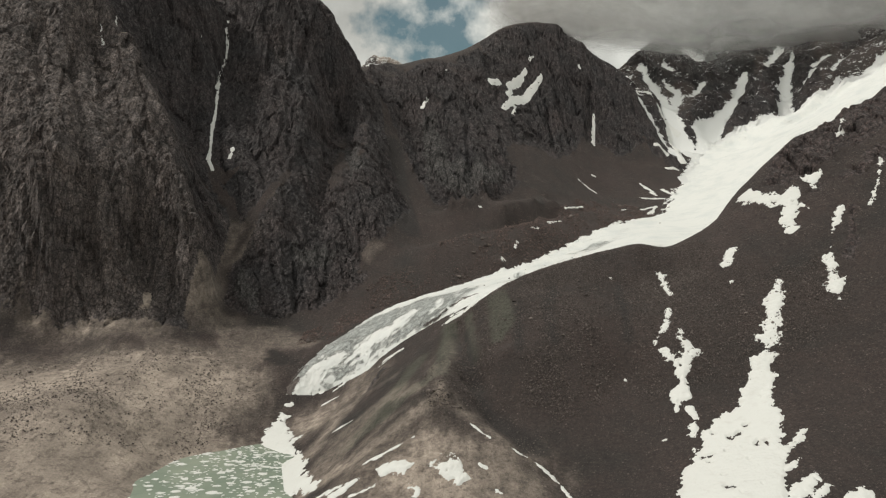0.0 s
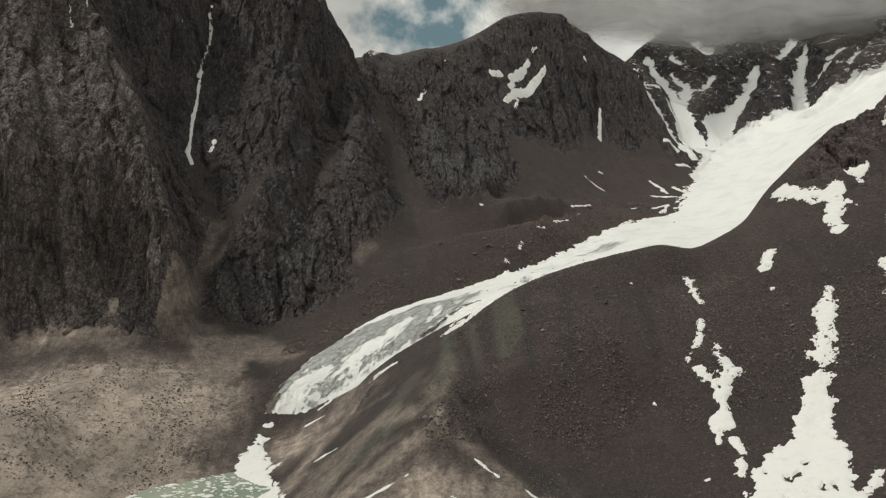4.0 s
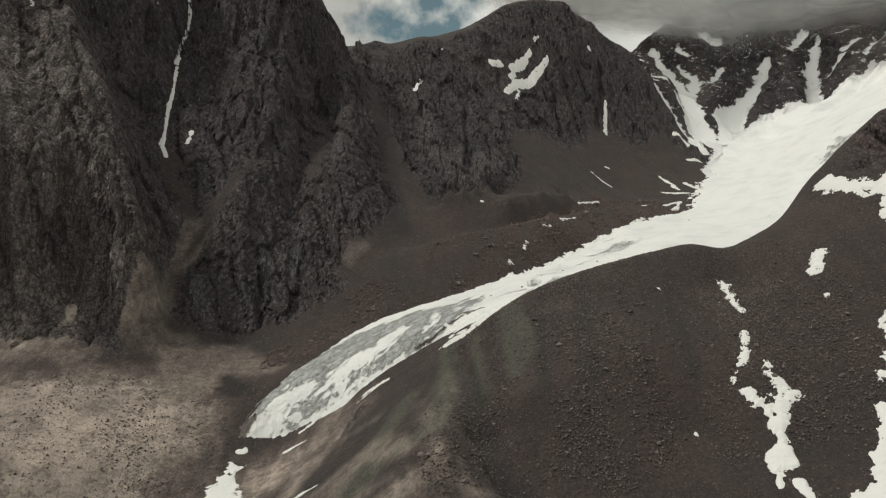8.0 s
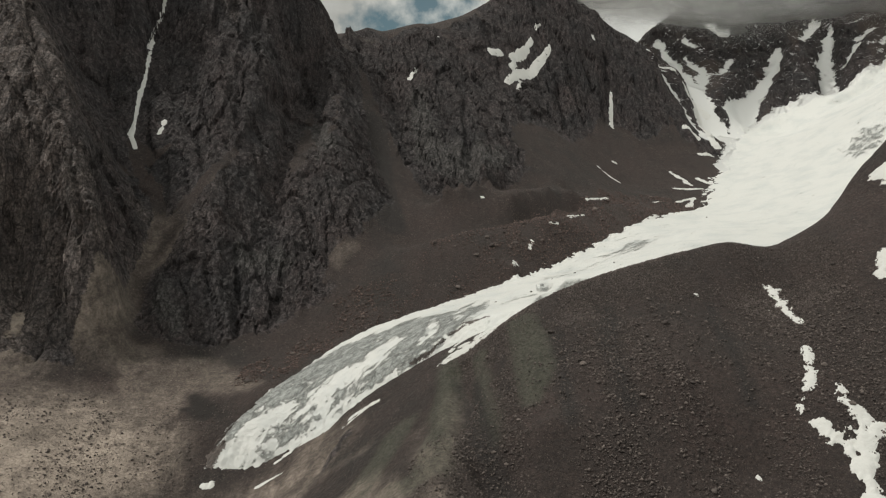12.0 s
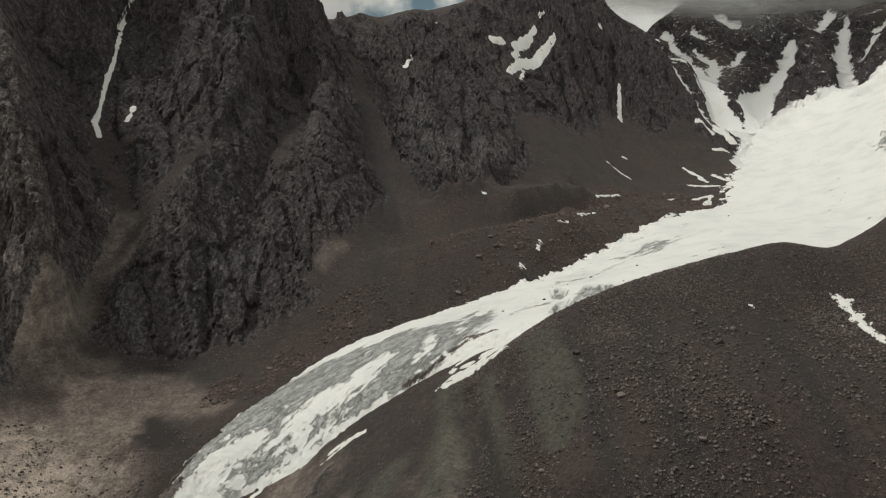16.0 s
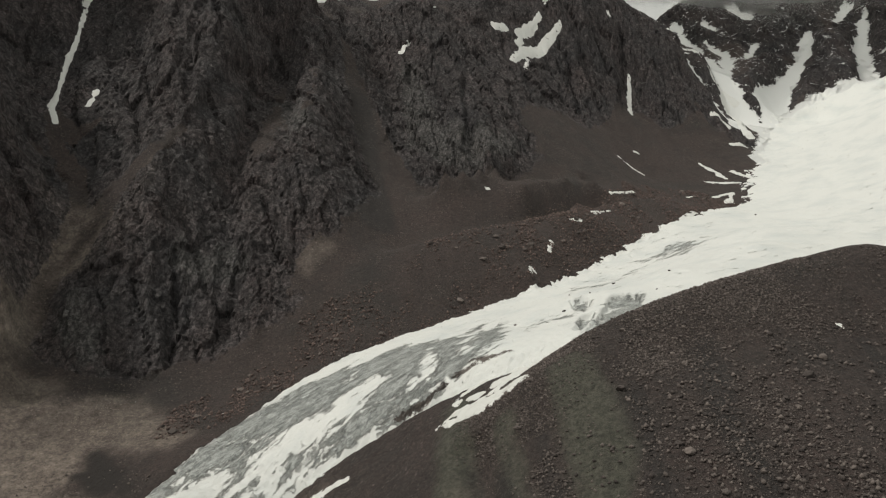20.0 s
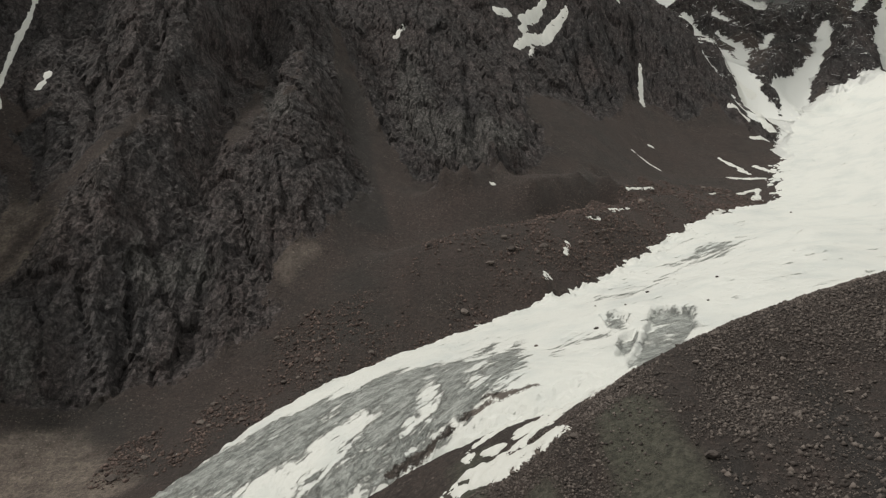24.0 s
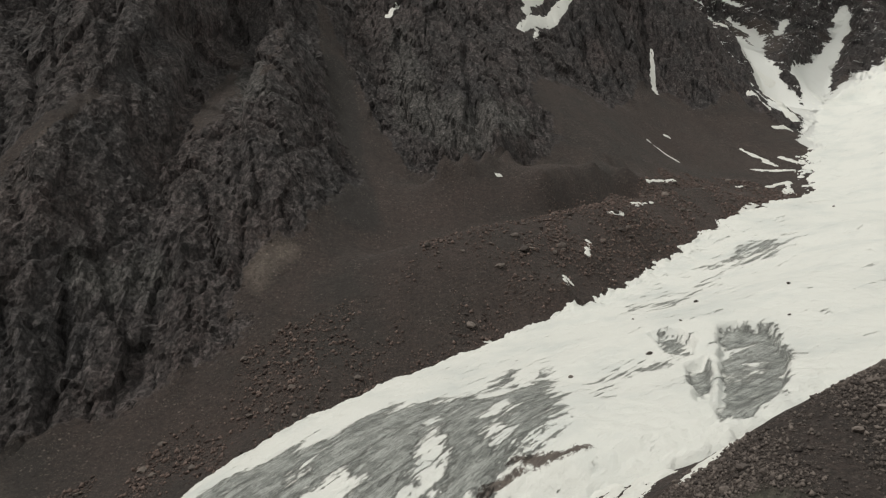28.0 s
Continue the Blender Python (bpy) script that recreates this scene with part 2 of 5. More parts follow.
def ice_material():
    m = Nodes("glacier_ice_and_snow")
    ice = m.attribute("ice")
    along = m.node("ShaderNodeMapping", {"Vector": m.place, "Rotation": (0, 0, -0.55)}).outputs["Vector"]
    flow = m.node("ShaderNodeMapping", {"Vector": along, "Scale": (0.07, 1.3, 0.6)}).outputs["Vector"]
    cross = m.node("ShaderNodeMapping", {"Vector": along, "Scale": (1.6, 0.3, 0.5)}).outputs["Vector"]
    lines, bars = m.noise(0.30, 9.0, 0.72, at=flow, distort=0.5), m.noise(0.14, 7.0, 0.7, at=cross, distort=2.0)
    threads = m.noise(1.3, 6.0, 0.75, at=flow, distort=0.4)
    grit = m.noise(0.9, 7.0, 0.78)
    broad = m.noise(0.05, 7.0, 0.62)
    snow = m.mix(m.ramp(broad, 0.46, 0.68, 0.0, 0.75), (0.71, 0.72, 0.695, 1), (0.58, 0.61, 0.60, 1))
    snow = m.mix(m.ramp(lines, 0.60, 0.70, 0.0, 0.5), snow, (0.50, 0.535, 0.53, 1))
    snow = m.mix(m.ramp(m.math("ADD", grit, m.ramp(lines, 0.3, 0.7, -0.1, 0.1)), 0.66, 0.74, 0.0, 0.55), snow, (0.34, 0.33, 0.31, 1))
    blue = m.mix(m.ramp(lines, 0.42, 0.57), (0.29, 0.31, 0.30, 1), (0.58, 0.605, 0.585, 1))
    blue = m.mix(m.ramp(threads, 0.43, 0.52, 0.65, 0.0), blue, (0.19, 0.20, 0.195, 1))
    blue = m.mix(m.ramp(bars, 0.54, 0.66, 0.0, 0.55), blue, (0.62, 0.65, 0.63, 1))
    blue = m.mix(m.ramp(threads, 0.53, 0.62, 0.0, 0.8), blue, (0.66, 0.68, 0.66, 1))
    blue = m.mix(m.ramp(grit, 0.54, 0.64, 0.0, 0.65), blue, (0.085, 0.083, 0.078, 1))
    blotch = m.noise(0.28, 9.0, 0.72)
    blue = m.mix(m.ramp(blotch, 0.42, 0.52, 0.45, 0.0), blue, (0.17, 0.178, 0.172, 1))
    blue = m.mix(m.ramp(blotch, 0.52, 0.64, 0.0, 0.6), blue, (0.64, 0.665, 0.645, 1))
    torn = m.math("ADD", m.ramp(m.noise(0.12, 9.0, 0.74), 0.30, 0.70, -0.40, 0.40), m.math("ADD", m.ramp(lines, 0.30, 0.70, -0.45, 0.45), m.ramp(threads, 0.30, 0.70, -0.12, 0.12)))
    bare = m.ramp(m.math("ADD", ice, torn), 0.40, 0.62)
    colour = m.mix(bare, snow, blue)
    soil = m.ramp(m.math("ADD", m.attribute("dirt"), m.ramp(grit, 0.25, 0.75, -0.4, 0.4)), 0.42, 0.58)
    colour = m.mix(soil, colour, m.mix(m.ramp(threads, 0.4, 0.6), (0.050, 0.041, 0.036, 1), (0.125, 0.102, 0.090, 1)))
    rough_ice = m.math("MULTIPLY", m.math("ADD", m.math("MULTIPLY", grit, 0.9), m.math("ADD", threads, lines)), m.ramp(bare, 0.0, 1.0, 0.25, 1.0))
    normal = m.bump(m.math("ADD", m.math("MULTIPLY", m.noise(0.35, 6.0, 0.6), 0.7), rough_ice), 0.9)
    return m.finish(colour, m.ramp(bare, 0.0, 1.0, 0.62, 0.4), normal)


def stone_material(name, dark, light):
    m = Nodes(name)
    own = m.node("ShaderNodeObjectInfo").outputs["Random"]
    each = m.node("ShaderNodeNewGeometry").outputs["Random Per Island"]
    tone = m.math("FRACT", m.math("ADD", own, each))
    colour = m.mix(m.ramp(tone, 0.0, 1.0), dark, light)
    colour = m.mix(m.ramp(m.noise(1.1, 5.0), 0.45, 0.7, 0.0, 0.6), colour, [a * 0.75 + b * 0.25 for a, b in zip(dark, light)])
    return m.finish(colour, 0.9, m.bump(m.noise(2.2, 5.0), 0.25))


def cloud_material():
    m = Nodes("cloud")
    thin = m.attribute("thin")
    wisps = m.noise(0.011, 7.0, 0.6)
    soft = m.math("MULTIPLY", thin, m.ramp(wisps, 0.34, 0.64, 0.6, 1.0))
    white = m.node("ShaderNodeBsdfDiffuse", {"Color": (0.93, 0.94, 0.93, 1)}).outputs[0]
    glow = m.node("ShaderNodeBsdfTranslucent", {"Color": (0.985, 0.99, 0.985, 1)}).outputs[0]
    body = m.node("ShaderNodeMixShader", {0: 0.9, 1: white, 2: glow}).outputs[0]
    clear = m.node("ShaderNodeBsdfTransparent").outputs[0]
    m.link(m.node("ShaderNodeMixShader", {0: soft, 1: clear, 2: body}).outputs[0], m.out.inputs["Surface"])
    return m.material


def water_material():
    m = Nodes("lake_water")
    colour = m.mix(m.ramp(m.noise(0.03, 4.0), 0.4, 0.65), (0.20, 0.25, 0.20, 1), (0.30, 0.34, 0.27, 1))
    return m.finish(colour, 0.16, m.bump(m.noise(1.2, 3.0), 0.05))


GROUND, SNOW, ICE, WATER = terrain_material(), snow_material(), ice_material(), water_material()
STONE = stone_material("brown_stone", (0.034, 0.027, 0.025, 1), (0.185, 0.155, 0.140, 1))
RED_STONE = stone_material("reddish_stone", (0.040, 0.028, 0.025, 1), (0.195, 0.140, 0.122, 1))
CLOUD = cloud_material()


# ---- noise on arrays ----
def hashed(i, j, k, seed):
    h = (i * 374761393 + j * 668265263 + k * 2147483647 + seed * 1274126177) & 0xFFFFFFFF
    h = ((h ^ (h >> 13)) * 1274126177) & 0xFFFFFFFF
    h = ((h ^ (h >> 16)) * 2246822519) & 0xFFFFFFFF
    return ((h ^ (h >> 15)) & 0xFFFF) / 32767.5 - 1


def grain(p, seed=0):
    """Smooth value noise from -1 to 1 at the rows of p."""
    base = np.floor(p).astype(np.int64)
    f = p - base
    f = f * f * f * (f * (f * 6 - 15) + 10)
    i, j, k = base[:, 0], base[:, 1], base[:, 2]
    total = 0
    for a in (0, 1):
        for b in (0, 1):
            for c in (0, 1):
                weight = (f[:, 0] if a else 1 - f[:, 0]) * (f[:, 1] if b else 1 - f[:, 1]) * (f[:, 2] if c else 1 - f[:, 2])
                total = total + weight * hashed(i + a, j + b, k + c, seed)
    return total


def fractal(p, octaves, gain=0.5, ridged=False, seed=0):
    total, size, most = 0, 1.0, 0
    for n in range(octaves):
        g = grain(p * 2.03 ** n + 17.3 * n, seed + n)
        total = total + size * ((1 - 2 * np.abs(g)) if ridged else g)
        most += size
        size *= gain
    return total / most


def facets(p, tilt, seed):
    """Broken planes: each cell of space has its own offset and lean. Also how far the cleft to the next cell is."""
    base = np.floor(p).astype(np.int64)
    near, second, out = np.full(len(p), 9.0), np.full(len(p), 9.0), np.zeros(len(p))
    for a in (-1, 0, 1):
        for b in (-1, 0, 1):
            for c in (-1, 0, 1):
                i, j, k = base[:, 0] + a, base[:, 1] + b, base[:, 2] + c
                off = p - np.stack([i + 0.5 + 0.45 * hashed(i, j, k, seed), j + 0.5 + 0.45 * hashed(i, j, k, seed + 1), k + 0.5 + 0.45 * hashed(i, j, k, seed + 2)], 1)
                far = (off * off).sum(1)
                plane = hashed(i, j, k, seed + 3) + tilt * (off[:, 0] * hashed(i, j, k, seed + 4) + off[:, 2] * hashed(i, j, k, seed + 5))
                out = np.where(far < near, plane, out)
                second = np.minimum(second, np.maximum(far, near))
                near = np.minimum(far, near)
    return out, np.sqrt(second) - np.sqrt(near)


def smooth(value, low, high):
    t = np.clip((value - low) / (high - low), 0, 1)
    return t * t * (3 - 2 * t)


# ---- land: crest, gully, foot and edge lines of its forms (x, y, z) ----
FORMS = {
    "crest_left": [(-432.0, 530.0, 156.3), (-353.9, 545.0, 172.9), (-335.8, 560.0, 179.1), (-320.6, 570.0, 186.5), (-319.6, 590.0, 220.4), (-310.2, 610.0, 248.1), (-303.2, 640.0, 213.6), (-300.1, 660.0, 246.6), (-276.6, 690.0, 280.6), (-252.9, 720.0, 286.9), (-244.3, 760.0, 257.5), (-225.8, 770.0, 306.8), (-182.3, 775.0, 312.0), (-144.7, 780.0, 284.9), (-124.8, 785.0, 259.4), (-109.3, 795.0, 234.4), (-104.1, 838.0, 202.0)],
    "crest_mid": [(-101.0, 847.0, 208.0), (-96.2, 848.0, 219.9), (-87.3, 850.0, 232.5), (-82.5, 858.6, 223.3), (-78.2, 866.7, 221.0), (-73.0, 881.7, 242.5), (-54.9, 895.0, 240.9), (-36.3, 893.8, 245.0), (-17.7, 891.7, 248.9), (0.7, 892.1, 247.5), (5.9, 895.0, 237.0), (16.5, 905.9, 245.4), (27.3, 916.7, 249.8), (36.8, 926.0, 263.1), (43.2, 932.2, 265.0), (48.1, 936.9, 277.5), (53.2, 943.6, 270.0), (60.3, 958.2, 280.2), (67.7, 972.7, 298.9), (78.1, 982.8, 313.0), (86.6, 986.2, 321.0), (107.9, 994.8, 328.0), (137.8, 1001.8, 333.5), (167.3, 1005.0, 328.8), (179.8, 1005.0, 317.2), (198.3, 1006.0, 304.2), (215.4, 1008.1, 291.4), (230.9, 1010.0, 281.1), (254.1, 1002.5, 262.4), (274.4, 986.0, 237.7), (292.6, 965.0, 184.6), (312.8, 930.0, 137.9), (318.0, 895.0, 100.8)],
    "buttress_a": [(-317.8, 530.0, 136.5), (-275.2, 478.0, 73.2), (-262.9, 478.0, 24.2), (-252.8, 486.0, -14.9)],
    "buttress_b": [(-305.2, 600.0, 189.4), (-263.9, 555.0, 110.8), (-235.0, 513.0, 43.8), (-234.3, 520.0, 4.7), (-220.5, 508.0, -33.2)],
    "couloir": [(-231.8, 725.0, 198.8), (-227.0, 675.0, 129.2), (-217.0, 636.0, 83.2), (-194.7, 612.0, 46.1), (-178.5, 592.0, 25.0), (-185.7, 555.0, -13.3), (-175.2, 530.0, -39.1), (-163.2, 513.0, -59.1)],
    "buttress_edge": [(-277.8, 600.0, 189.4), (-255.7, 578.0, 148.9), (-219.7, 548.0, 86.7), (-196.4, 528.0, 44.2), (-187.1, 518.0, 17.6)],
    "slot": [(-283.2, 655.0, 179.6), (-244.0, 632.0, 110.5), (-218.3, 610.0, 61.1)],
    "buttress_c": [(-172.9, 735.0, 207.6), (-137.0, 701.0, 153.9), (-142.1, 650.0, 92.1), (-138.9, 612.0, 51.2), (-158.6, 562.0, -7.0), (-139.2, 535.0, -52.7)],
    "gully_a": [(-111.2, 750.0, 131.1), (-113.4, 655.0, 60.2), (-118.2, 592.6, 0.5), (-102.4, 552.0, -49.8)],
    "rib_b": [(-82.1, 740.0, 135.5), (-79.9, 670.0, 78.3), (-86.7, 633.6, 42.9), (-88.8, 597.0, -2.0)],
    "rib_foot": [(-75.3, 611.0, 8.3), (-51.9, 609.0, -1.0)],
    "gully_b": [(-43.2, 815.0, 162.7), (-51.1, 735.0, 85.8), (-38.0, 665.0, 33.6), (-34.7, 625.0, 6.2)],
    "face_mid": [(-15.8, 831.0, 184.5), (10.5, 795.0, 138.9), (36.4, 757.0, 99.7), (44.8, 712.0, 59.6), (9.1, 690.0, 54.3)],
    "face_right": [(109.6, 932.0, 210.8), (129.7, 890.0, 148.2), (150.3, 840.0, 98.1), (108.6, 745.0, 56.2), (62.3, 690.0, 45.7)],
    "scree_right": [(208.4, 939.0, 151.7), (188.2, 829.0, 67.3), (253.8, 873.0, 90.4)],
    "trough": [(94.5, 656.0, 23.4), (97.2, 690.0, 36.6), (158.0, 728.0, 40.4)],
    "moraine": [(8.4, 598.0, 0.5), (66.7, 615.0, 3.1), (50.1, 587.0, -8.8), (-41.2, 579.0, -20.1), (-77.3, 569.0, -33.9), (-110.9, 553.0, -47.2), (-32.1, 545.0, -35.2), (-60.2, 538.0, -51.7)],
    "cliff_foot": [(-352.0, 455.0, -18.5), (-300.0, 462.0, -27.2), (-278.9, 465.0, -40.1), (-231.2, 478.0, -42.4), (-188.0, 500.0, -44.3), (-151.3, 516.0, -57.3), (-130.3, 535.0, -56.3)],
    "ice_left": [(-102.8, 445.0, -91.8), (-93.5, 458.0, -77.8), (-83.5, 470.0, -69.5), (-74.7, 485.0, -65.0), (-58.8, 505.0, -56.2), (-39.5, 525.0, -47.1), (-16.8, 545.0, -39.6), (9.0, 560.0, -32.3), (46.7, 580.0, -20.7), (71.1, 602.0, -13.9), (114.0, 645.0, 1.3), (166.8, 695.0, 21.7), (242.5, 757.0, 37.8)],
    "snow_left": [(318.0, 895.0, 100.8), (339.9, 900.0, 105.1)],
    "ice_right": [(-100.6, 440.0, -93.7), (-81.6, 440.0, -93.3), (-52.7, 442.0, -80.2), (-30.9, 444.0, -62.9), (-5.2, 445.0, -47.6), (16.0, 440.0, -35.4)],
    "hill_crest": [(15.9, 418.0, -37.0), (40.7, 424.0, -20.4), (58.9, 428.0, -13.1), (77.3, 432.0, -7.5), (99.2, 434.0, -1.8), (124.4, 434.0, 4.0), (138.2, 430.0, 0.4)],
    "crest_right": [(155.3, 440.0, 5.8), (177.4, 450.0, 17.1), (196.6, 460.0, 36.6), (215.5, 468.0, 52.7), (242.9, 476.0, 73.3), (267.0, 484.0, 84.6), (291.8, 492.0, 96.2), (328.0, 505.0, 114.2), (402.1, 530.0, 145.3)],
    "spur": [(8.9, 385.0, -50.7), (4.7, 352.0, -58.0), (-2.1, 312.0, -64.4)],
    "spur_flank": [(-25.0, 360.0, -74.3), (-46.8, 392.0, -87.3), (-53.0, 368.0, -92.7), (-64.6, 348.0, -103.5), (-27.7, 322.0, -82.4), (-64.3, 318.0, -107.7)],
    "spur_hollow": [(15.7, 338.0, -69.7), (25.0, 314.0, -77.8)],
    "knoll_right": [(11.4, 300.0, -75.5), (27.7, 288.0, -82.3), (49.2, 275.0, -95.4)],
    "knoll_left": [(-19.7, 298.0, -82.7), (-34.4, 288.0, -90.4), (-52.3, 282.0, -102.5)],
    "knoll_front": [(-0.9, 262.0, -95.3)],
    "lakeshore": [(-97.5, 422.0, -104.5), (-104.8, 393.0, -112.0), (-139.2, 367.0, -111.9), (-149.2, 331.0, -112.1), (-138.6, 302.0, -112.3)],
    "lakeshore_right": [(-86.7, 375.0, -111.5), (-73.3, 329.0, -111.5), (-64.0, 304.0, -111.6)],
    "left_ground": [(-180.7, 427.0, -70.4), (-191.9, 357.0, -77.8), (-278.9, 435.0, -64.5), (-193.1, 322.0, -95.8), (-220.1, 455.0, -59.9), (-109.5, 467.0, -78.9)],
    "hill": [(33.0, 352.0, -50.0), (53.0, 312.0, -77.0), (89.0, 335.0, -65.0), (72.0, 355.0, -39.0), (33.0, 345.0, -48.0), (32.0, 384.0, -37.0), (65.0, 404.0, -23.0), (100.0, 417.0, -10.0), (101.0, 406.0, -18.0), (40.0, 407.0, -23.0), (53.0, 409.0, -24.0), (23.0, 407.0, -30.0)],
    "right_slope": [(165.0, 389.0, -4.4), (210.0, 404.0, 25.0), (131.0, 411.0, -16.0), (117.0, 342.0, -46.0), (181.0, 363.0, -14.0), (198.0, 345.0, -13.0), (127.0, 396.0, -24.0), (229.0, 420.0, 47.0)],
    "far_crest": [(333, 1180, 322), (374, 1200, 367), (430, 1220, 405), (507, 1235, 441), (612, 1240, 479), (699, 1230, 500), (779, 1200, 513), (920, 1150, 544)],
    "far_face": [(328.0, 1100.0, 256.0), (628.7, 1060.0, 308.2)],
    "far_foot": [(332.5, 965.0, 143.1), (569.4, 960.0, 231.4), (636.4, 980.0, 284.9), (768.2, 960.0, 350.7)],
    "basin": [(341.8, 905.0, 105.7), (393.5, 870.0, 119.6), (428.1, 800.0, 133.2), (519.5, 800.0, 192.8)],
    "far_rib_a": [(441.9, 1170.0, 330.5), (408.0, 1085.0, 252.5), (360.2, 975.0, 176.9)],
    "far_rib_b": [(558.1, 1180.0, 372.4), (492.3, 1050.0, 261.8), (464.7, 1000.0, 199.6), (439.6, 958.0, 154.7)],
    "far_rib_c": [(653.5, 1150.0, 382.0), (573.7, 1040.0, 276.5), (503.1, 955.0, 186.7)],
    "far_couloir": [(483.8, 1100.0, 283.4), (429.5, 1035.0, 206.6), (392.0, 990.0, 160.7)],
    "far_couloir_b": [(581.3, 1130.0, 337.9), (530.3, 1060.0, 246.7), (506.9, 1000.0, 193.0)],
    "far_peak": [(-197, 1650, 411), (-163, 1700, 528), (-94, 1650, 432)],
    "hill_back": [(35.0, 434.0, -29.0), (60.0, 440.0, -22.0), (85.0, 446.0, -15.0), (110.0, 450.0, -9.0), (140.0, 452.0, -6.0), (165.0, 462.0, 0.0), (200.0, 485.0, 8.0), (250.0, 520.0, 25.0), (320.0, 580.0, 50.0), (420.0, 670.0, 95.0), (520.0, 740.0, 145.0), (640.0, 800.0, 200.0)],
    "lake_bed": [(-115.0, 335.0, -120.0), (-100.0, 290.0, -120.0), (-85.0, 365.0, -119.0)],
    "right_low": [(87.2, 247.0, -89.8), (100.9, 236.0, -85.8), (134.0, 226.0, -82.2), (68.6, 262.0, -95.3), (140.5, 305.0, -65.4)],
    "rim": [(-700.0, 600.0, 260.0), (-900.0, 300.0, 150.0), (-600.0, 450.0, 120.0), (-350.0, 330.0, -62.0), (-420.0, 400.0, -20.0), (-300.0, 250.0, -95.0), (-150.0, 200.0, -114.0), (0.0, 180.0, -114.0), (150.0, 180.0, -100.0), (300.0, 250.0, -20.0), (400.0, 330.0, 60.0), (600.0, 400.0, 150.0), (800.0, 600.0, 260.0), (1000.0, 900.0, 420.0), (-300.0, 1000.0, 120.0), (-500.0, 900.0, 150.0), (0.0, 1200.0, 120.0), (300.0, 1500.0, 150.0), (900.0, 1600.0, 250.0)],
    "rim_far": [(-1200.0, 1000.0, 200.0), (0.0, -200.0, -160.0), (-600.0, -200.0, -60.0), (600.0, -200.0, 40.0), (-2500.0, -1400.0, 60.0), (2500.0, -1400.0, 80.0), (2500.0, 3400.0, 300.0), (-2500.0, 3400.0, 200.0), (0.0, 3400.0, 150.0), (2500.0, 1000.0, 400.0), (-2500.0, 1000.0, 250.0)],
    "ice_bed": [(101.0, 527.0, -10.0), (62.0, 506.0, -20.5), (77.0, 488.0, -21.0), (32.0, 483.0, -33.5), (16.0, 475.0, -36.0), (-2.0, 475.0, -43.0), (150.0, 560.0, 2.0), (180.0, 620.0, 13.0)],
    "moraine_crest": [(-16.1, 612.0, 4.0), (0.0, 617.0, 7.4), (22.4, 632.0, 13.6), (47.7, 650.0, 18.1), (83.6, 676.0, 26.2), (125.8, 715.0, 34.3), (162.3, 745.0, 43.4)],
    "moraine_trough": [(-20.1, 624.0, 0.5), (-4.0, 629.0, 3.9), (18.4, 644.0, 10.1), (43.7, 662.0, 14.6), (79.6, 688.0, 22.7), (121.8, 727.0, 30.8)],
    "old_moraine": [(9.8, 680.0, 37.2), (37.7, 698.0, 45.9), (64.6, 712.0, 51.7), (96.7, 726.0, 54.9), (120.2, 738.0, 54.2)],
    "old_back": [(6.8, 694.0, 33.7), (34.7, 712.0, 42.4), (61.6, 726.0, 48.2), (93.7, 740.0, 51.4), (117.2, 752.0, 50.7)],
}
LAKE_LEVEL = -112.0


def densified(line, step=14.0):
    out = []
    for a, b in zip(line, line[1:]):
        count = max(1, int(math.dist(a, b) / step))
        out += [tuple(a[n] + (b[n] - a[n]) * s / count for n in range(3)) for s in range(count)]
    return out + [line[-1]]


def rounded(line, step=5.0):
    """The line as a smooth curve through its points."""
    p = [np.array(q) for q in [line[0]] + line + [line[-1]]]
    out = []
    for a, b, c, d in zip(p, p[1:], p[2:], p[3:]):
        count = max(1, int(np.linalg.norm(c - b) / step))
        for t in np.arange(count) / count:
            out.append(tuple(0.5 * (2 * b + (c - a) * t + (2 * a - 5 * b + 4 * c - d) * t ** 2 + (3 * b - a - 3 * c + d) * t ** 3)))
    return out + [line[-1]]


ROUNDED = {"hill_crest", "crest_right", "spur", "moraine_crest", "moraine_trough", "hill_back", "ice_left", "ice_right"}
SCATTERED = {"moraine", "hill", "right_slope", "left_ground", "scree_right", "trough", "basin", "far_face", "far_foot", "rib_foot", "rim", "rim_far", "lake_bed", "right_low", "cliff_foot_low", "spur_flank", "spur_hollow", "ice_bed"}


def land_points():
    rows = []
    for name, line in FORMS.items():
        rows += line if name in SCATTERED else rounded(line) if name in ROUNDED else densified(line)
    kept = []
    for p in rows:
        if all((p[0] - q[0]) ** 2 + (p[1] - q[1]) ** 2 > 16 for q in kept):
            kept.append(p)
    return np.array(kept)


KNOTS = land_points()
span = np.hypot(KNOTS[:, None, 0] - KNOTS[None, :, 0], KNOTS[:, None, 1] - KNOTS[None, :, 1])
count = len(KNOTS)
system = np.zeros((count + 3, count + 3))
system[:count, :count] = -span - 0.2 * np.eye(count)
system[:count, count], system[count, :count] = 1, 1
system[:count, count + 1:], system[count + 1:, :count] = KNOTS[:, :2], KNOTS[:, :2].T
WEIGHTS = np.linalg.solve(system, np.r_[KNOTS[:, 2], 0, 0, 0])


def land(x, y):
    """The height of the smooth land, without its relief."""
    z = np.empty(len(x))
    for s in range(0, len(x), 20000):
        a, b = x[s:s + 20000], y[s:s + 20000]
        far = np.sqrt((a[:, None] - KNOTS[:, 0]) ** 2 + (b[:, None] - KNOTS[:, 1]) ** 2)
        z[s:s + 20000] = -far @ WEIGHTS[:count] + WEIGHTS[count] + a * WEIGHTS[count + 1] + b * WEIGHTS[count + 2]
    return z


